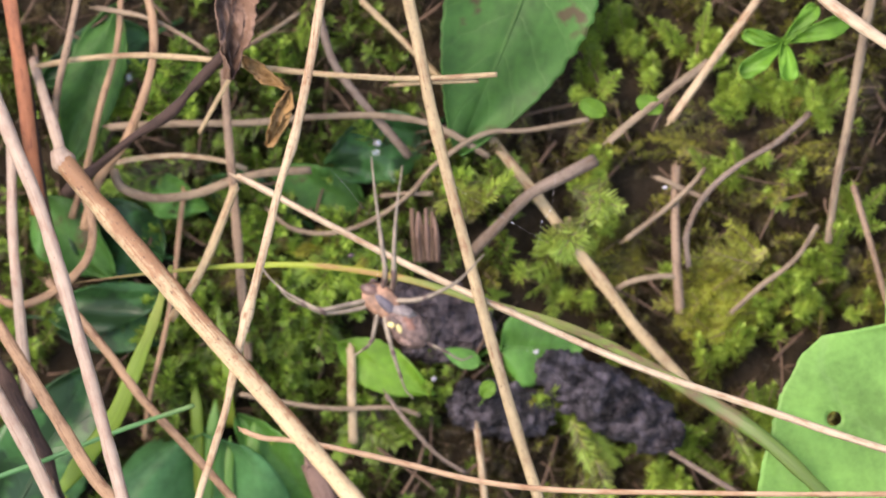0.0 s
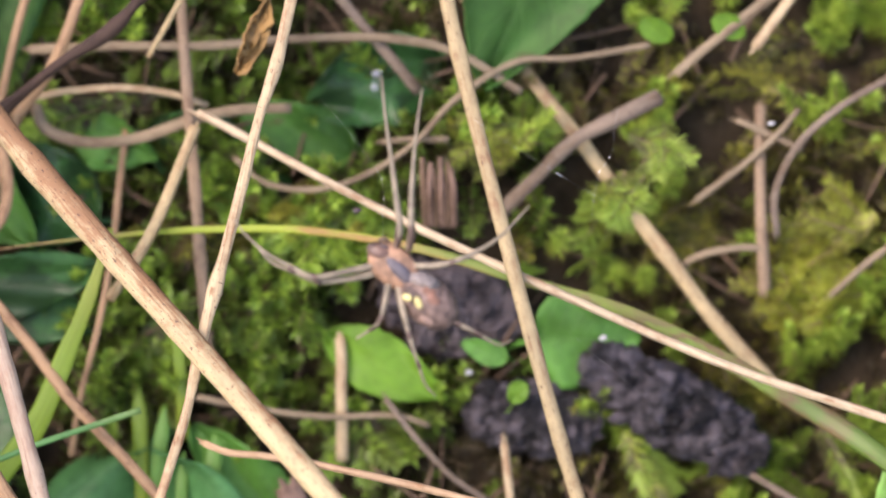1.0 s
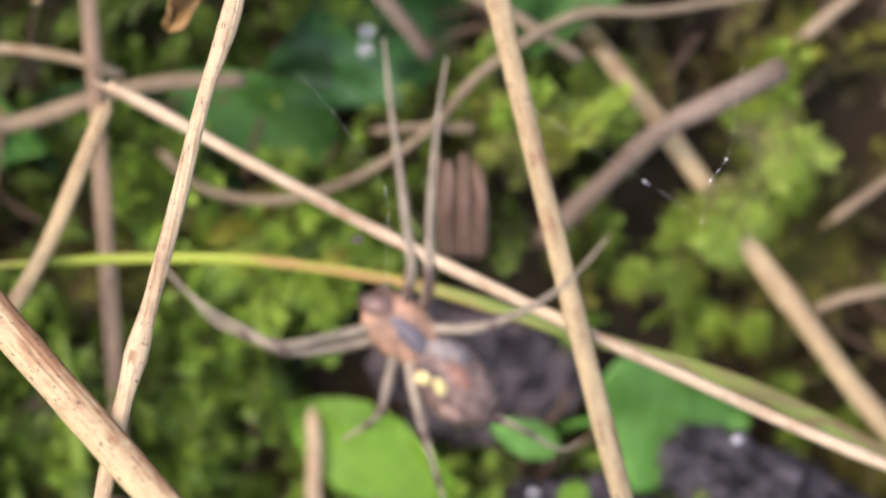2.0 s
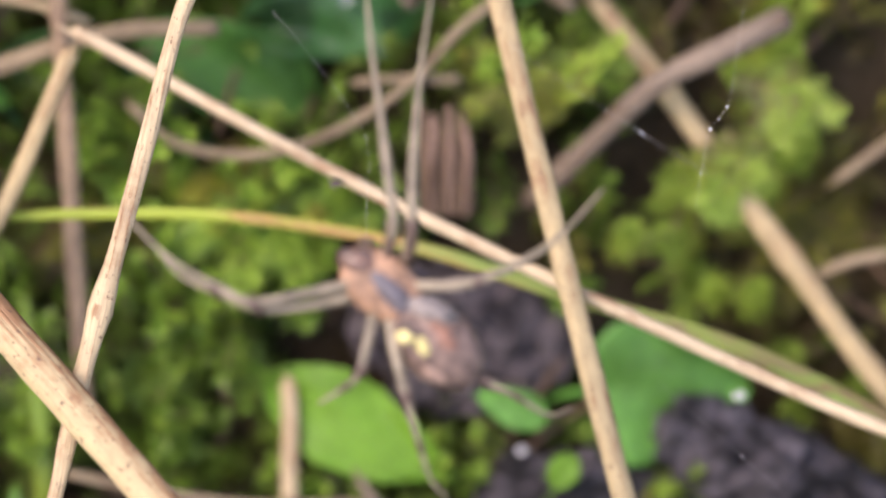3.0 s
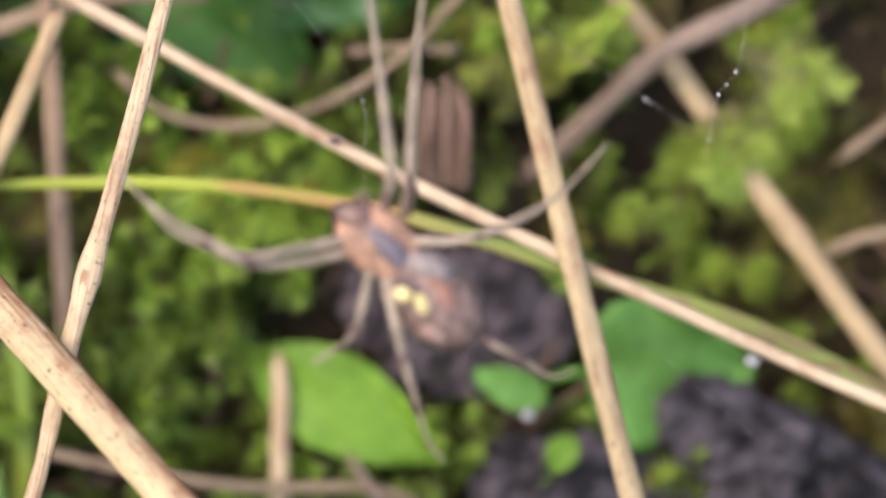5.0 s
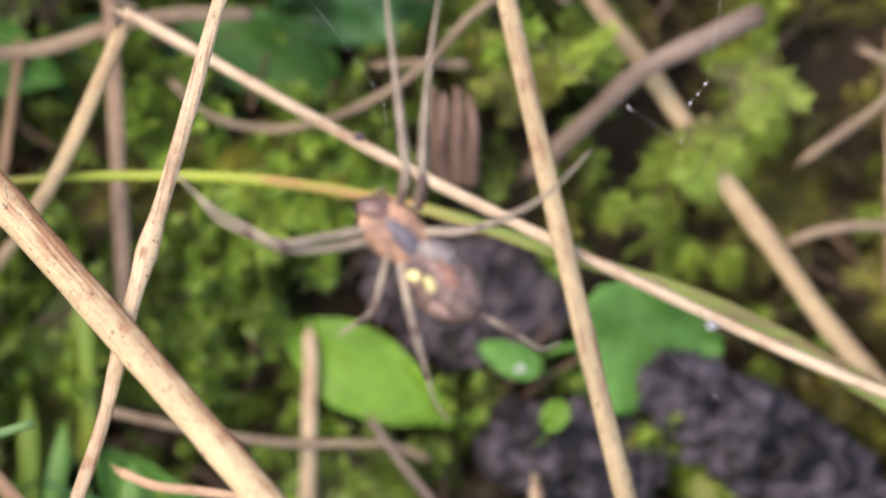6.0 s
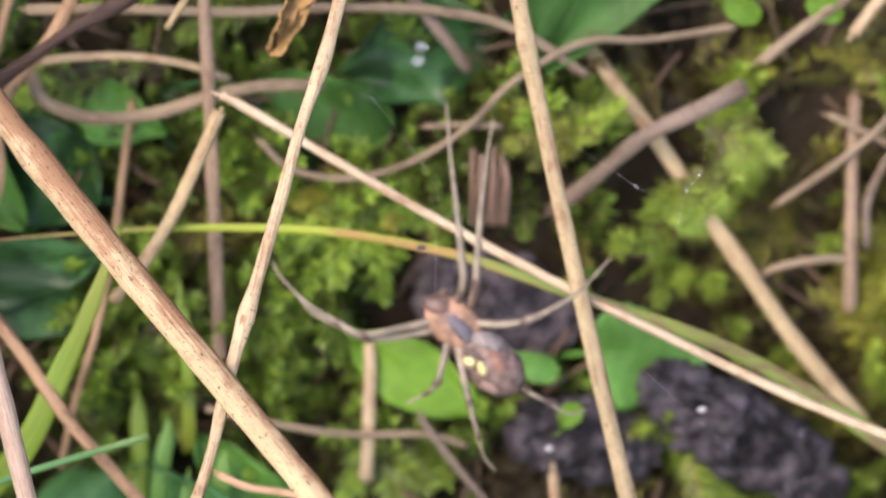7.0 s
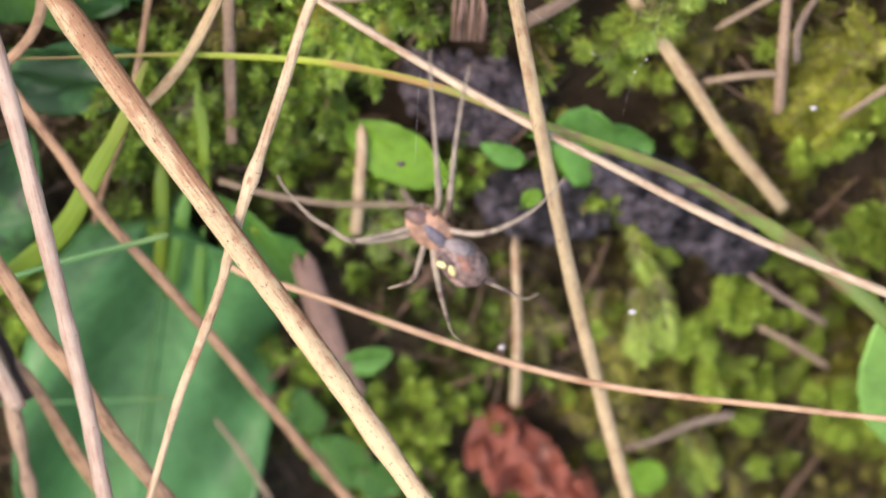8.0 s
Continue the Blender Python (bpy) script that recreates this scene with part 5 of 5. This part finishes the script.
def build_spider():
    root = thing("spider", SPIDER, "brown spider with orange-edged carapace and yellow spots in its web", "spider")
    blob("carapace", sp(670, 366, 0.0), sp(806, 486, 0.0), 3.5, 1.9, SHELL, root, "orange-brown carapace", -0.12, 1)
    blob("median_band", sp(706, 388, 0.45), sp(794, 478, 0.45), 1.35, 1.65, plain("blue_grey_band", (0.105, 0.095, 0.105), 0.6, vary=0.4), root, "dark band along the back", 0.1, 2)
    blob("head", sp(657, 364, 0.15), sp(744, 402, 0.15), 1.75, 1.6, plain("brown_head", (0.13, 0.075, 0.055), 0.4, vary=0.5), root, "dark head", 0.0, 3)
    blob("jaw", sp(655, 372, -0.3), sp(690, 385, -0.1), 0.8, 0.9, BELLY, root, "", 0.1, 4)
    blob("abdomen", sp(764, 464, 0.1), sp(912, 600, -0.2), 4.1, 3.8, BELLY, root, "mottled brown rounded abdomen", 0.05, 5, 0.08)
    blob("saddle", sp(786, 452, 0.9), sp(872, 488, 0.8), 1.5, 1.9, plain("grey_saddle", (0.19, 0.165, 0.15), 0.6, vary=0.5), root, "greyish saddle on the abdomen", 0.0, 11, 0.2)
    blob("rust_patch", sp(818, 484, 1.2), sp(872, 556, 1.1), 1.5, 1.5, plain("rust_brown", (0.21, 0.105, 0.07), 0.6, vary=0.6), root, "rust-brown patch", 0.0, 12, 0.25)
    blob("tan_patch", sp(806, 545, 0.9), sp(856, 606, 0.4), 1.5, 1.6, plain("tan_side", (0.27, 0.18, 0.14), 0.6, vary=0.5), root, "pale tan side of the abdomen", 0.0, 13, 0.25)
    blob("yellow_spot", sp(760, 510, 1.72), sp(788, 522, 1.9), 0.62, 0.35, SPOT, root, "pale yellow spot", 0.0, 7, 0.15)
    blob("yellow_spot", sp(800, 516, 1.95), sp(814, 550, 1.95), 0.62, 0.35, SPOT, root, "pale yellow spot", 0.0, 8, 0.15)
    blob("dark_patch", sp(772, 488, 1.35), sp(830, 548, 1.55), 1.1, 0.7, plain("dark_brown", (0.07, 0.045, 0.035), 0.5, vary=0.5), root, "dark brown patch", 0.0, 9, 0.15)
    blob("dark_patch", sp(690, 358, 0.55), sp(722, 366, 0.6), 0.4, 0.5, BAND, root, "dark brown patch", 0.0, 14, 0.2)
    blob("dark_patch", sp(684, 382, 0.5), sp(712, 394, 0.6), 0.35, 0.5, BAND, root, "dark brown patch", 0.0, 15, 0.2)
    blob("dark_patch", sp(852, 500, 1.45), sp(884, 560, 1.1), 0.55, 0.6, BAND, root, "dark brown patch", 0.0, 16, 0.3)
    for k in range(6):
        blob("eye", sp(672 + 7 * k, 366 - 3 * k, 0.72) - 0.05, sp(672 + 7 * k, 366 - 3 * k, 0.72) + 0.05, 0.12, 0.12, LEG_DARK, root, "", 0, 20 + k, 0.0)
    blob("spinneret", sp(885, 580, -0.4), sp(912, 600, -0.6), 0.7, 0.7, BELLY, root, "", 0, 10)
    spider_leg(root, 0, (742, 372, 0.2), (757, 310, 1.2), (752, 250, 1.2), (738, 120, 0.4), (722, -20, -0.8), (712, -150, -1.6))
    spider_leg(root, 1, (782, 378, 0.2), (790, 310, 1.1), (793, 240, 1.1), (800, 140, 0.5), (815, 10, -0.6), (835, -110, -1.4))
    spider_leg(root, 2, (690, 418, 0.0), (600, 434, 0.8), (497, 449, 1.3), (430, 418, 0.9), (350, 372, 0.2), (285, 310, -0.8), (262, 272, -1.2))
    spider_leg(root, 3, (695, 440, -0.1), (600, 458, 0.3), (505, 462, 0.6), (430, 432, 0.2), (365, 400, -0.4), (320, 350, -1.2))
    spider_leg(root, 4, (795, 424, 0.1), (860, 424, 0.8), (915, 414, 1.0), (980, 388, 0.8), (1060, 340, 0.2), (1150, 250, -0.8))
    spider_leg(root, 5, (722, 470, 0.0), (712, 510, 0.5), (693, 580, 0.7), (668, 608, 0.3), (618, 640, -0.5))
    spider_leg(root, 6, (748, 480, 0.1), (758, 540, 0.8), (778, 630, 1.0), (803, 720, 0.6), (822, 780, 0.0), (852, 818, -0.6))
    spider_leg(root, 7, (800, 500, -0.8), (870, 560, -0.5), (925, 600, 0.0), (985, 632, -0.2), (1045, 668, -0.7), (1090, 655, -1.2))
    for k, (x, y) in enumerate(((668, 360), (705, 340))):
        tube_part("palp", [tuple(sp(x + 20, y + 18, 0.1)), tuple(sp(x + 4, y - 2, 0.5)), tuple(sp(x - 12, y + 8, 0.3))], [0.18, 0.2, 0.14], LEG_DARK, root, (0, 0, 0), 1, 7, "", 0.2, 100 + k)
    for x, y, top_x, top_y in ((742, 372, 757, 300), (782, 378, 791, 300)):
        tube_part("leg_base", [tuple(sp(x, y, 0.25)), tuple(sp((x + top_x) / 2 + 3, (y + top_y) / 2, 0.8)), tuple(sp(top_x, top_y, 1.2))], [0.3, 0.36, 0.35], LEG_DARK, root, (0, 0, 0), 1, 8, "dark brown base of the leg", 0.25, 110)
    return root


spider = build_spider()

# ---- web: hair-thin threads with dew ----
SILK = plain("silk", (0.75, 0.75, 0.75), 0.5, vary=0.05)
DEW = plain("dew", (0.85, 0.87, 0.9), 0.08, vary=0.02)


def web_thread(pts, dew, radius=0.0036):
    base = pts[0]
    root = thing("web_thread", base, "hair-thin spider silk with beads of dew", "spider web", "web threads")
    tube_part("thread", pts, radius, SILK, root, base, 1, 5, "", 1.0, 1, 0.0)
    for d, s in dew:
        p = np.array(d) - np.array(base)
        blob("dew_bead", p - (0.8 * s, 0, 0), p + (0.8 * s, 0, 0), 1.4 * s, 1.4 * s, DEW, root, "", 0, 1, 0.1)


web_thread([(19.4, 16, 16.9), (19, 13.7, 16.9), (18.4, 10.1, 16.9), (17.3, 8.8, 16.9), (16.8, 6.4, 16.9), (16.4, 4.1, 16.9)], [((18.3, 10, 16.9), 0.09), ((17.8, 9.3, 16.9), 0.06), ((17.3, 8.7, 16.9), 0.1), ((16.7, 6.1, 16.9), 0.05)])
web_thread([(5.7, 14, 12.4), (9.6, 11.2, 12.4), (13.6, 8.6, 12.4), (16.1, 7, 12.4), (18.2, 5.8, 12.4)], [((13.6, 8.6, 12.4), 0.09), ((13.8, 8.4, 12.4), 0.06)])
web_thread([(-8.4, 16.0, 15.1), (-6.2, 13.4, 15.1), (-2.9, 8.5, 15.1), (-2.9, 5.6, 15.1), (-2.9, 2.4, 15.1), (-2.9, -2.2, 15.1)], [((-2.9, 8.5, 15.1), 0.05)])
web_thread([(14.1, -6.1, 15.3), (16.3, -8.1, 15.3), (19.2, -10.7, 15.3), (21.8, -13.0, 15.3)], [((19.2, -10.7, 15.3), 0.05)], 0.0022)

# ---- scraps caught in the web ----
FLUFF = plain("white_fluff", (0.5, 0.5, 0.5), 0.8, vary=0.5)
for name, p, s, mat, words in (("plant_fluff", (4.4, -8.4, 41.2), 0.27, FLUFF, "white scrap of plant fluff caught in the web"), ("plant_fluff", (16.3, -5.8, 38.6), 0.3, FLUFF, "white scrap of plant fluff caught in the web"), ("plant_fluff", (31.9, 12.7, 33.6), 0.28, FLUFF, "white scrap of plant fluff caught in the web"), ("web_speck", (-5.1, 5.8, 33.0), 0.34, BAND, "dark speck caught in the web")):
    ob = blob(name, (-s, 0, 0), (s, 0.3 * s, 0), 1.2 * s, 1.1 * s, mat, None, "", 0, 3, 0.7)
    tagged(ob, words, "debris", "web scraps")
    ob.matrix_world = at_bank(p)

# ---- drops of water on the leaf ----
WATER = plain("water", (0.9, 0.95, 0.95), 0.03, vary=0.02)
WATER.node_tree.nodes["Principled BSDF"].inputs["Transmission Weight"].default_value = 0.85
WATER.node_tree.nodes["Principled BSDF"].inputs["IOR"].default_value = 1.33
for k, (u, v) in enumerate(((-3.3, 18.6), (-3.5, 17.4), (-34.4, 27.8))):
    drop = blob("water_drop", (u - 0.5, v, -4.3), (u + 0.5, v + 0.05, -4.3), 0.9, 0.8, WATER, None, "", 0, k, 0.1)
    tagged(drop, "round drop of water on a leaf", "water drop", "water drops")
    drop.matrix_world = BANK


def motions():
    walk(spider, [
        (0, at_bank((-1.66, 0.47, 35.07))),
        (0.5, at_bank((-1.72, 0.33, 35.07))),
        (1, at_bank((-1.96, 0.82, 35.07))),
        (1.3, at_bank((-2.43, 0.59, 35.07))),
        (1.5, at_bank((-2.67, 0.74, 35.07))),
        (1.7, at_bank((-2.78, 0.61, 35.07))),
        (2.8, at_bank((-2.61, 0.90, 35.07))),
        (3, at_bank((-2.74, 0.22, 35.07))),
        (3.5, at_bank((-2.74, 0.64, 35.07))),
        (4, at_bank((-2.84, 0.35, 35.07))),
        (4.5, at_bank((-2.83, 0.35, 35.07))),
        (4.7, at_bank((-2.93, 0.48, 35.07))),
        (5.8, at_bank((-2.87, 0.41, 35.07))),
        (6, at_bank((-2.96, -0.12, 35.07))),
        (6.5, at_bank((-2.86, -0.10, 35.07))),
        (6.8, at_bank((-2.69, 0.30, 35.07))),
        (7, at_bank((-2.64, 0.29, 35.07))),
        (7.2, at_bank((-2.33, 0.23, 35.07))),
        (7.5, at_bank((-2.47, -0.14, 35.07))),
        (7.7, at_bank((-2.37, -0.04, 35.07))),
        (8, at_bank((-2.33, 0.36, 35.07))),
    ])


motions()
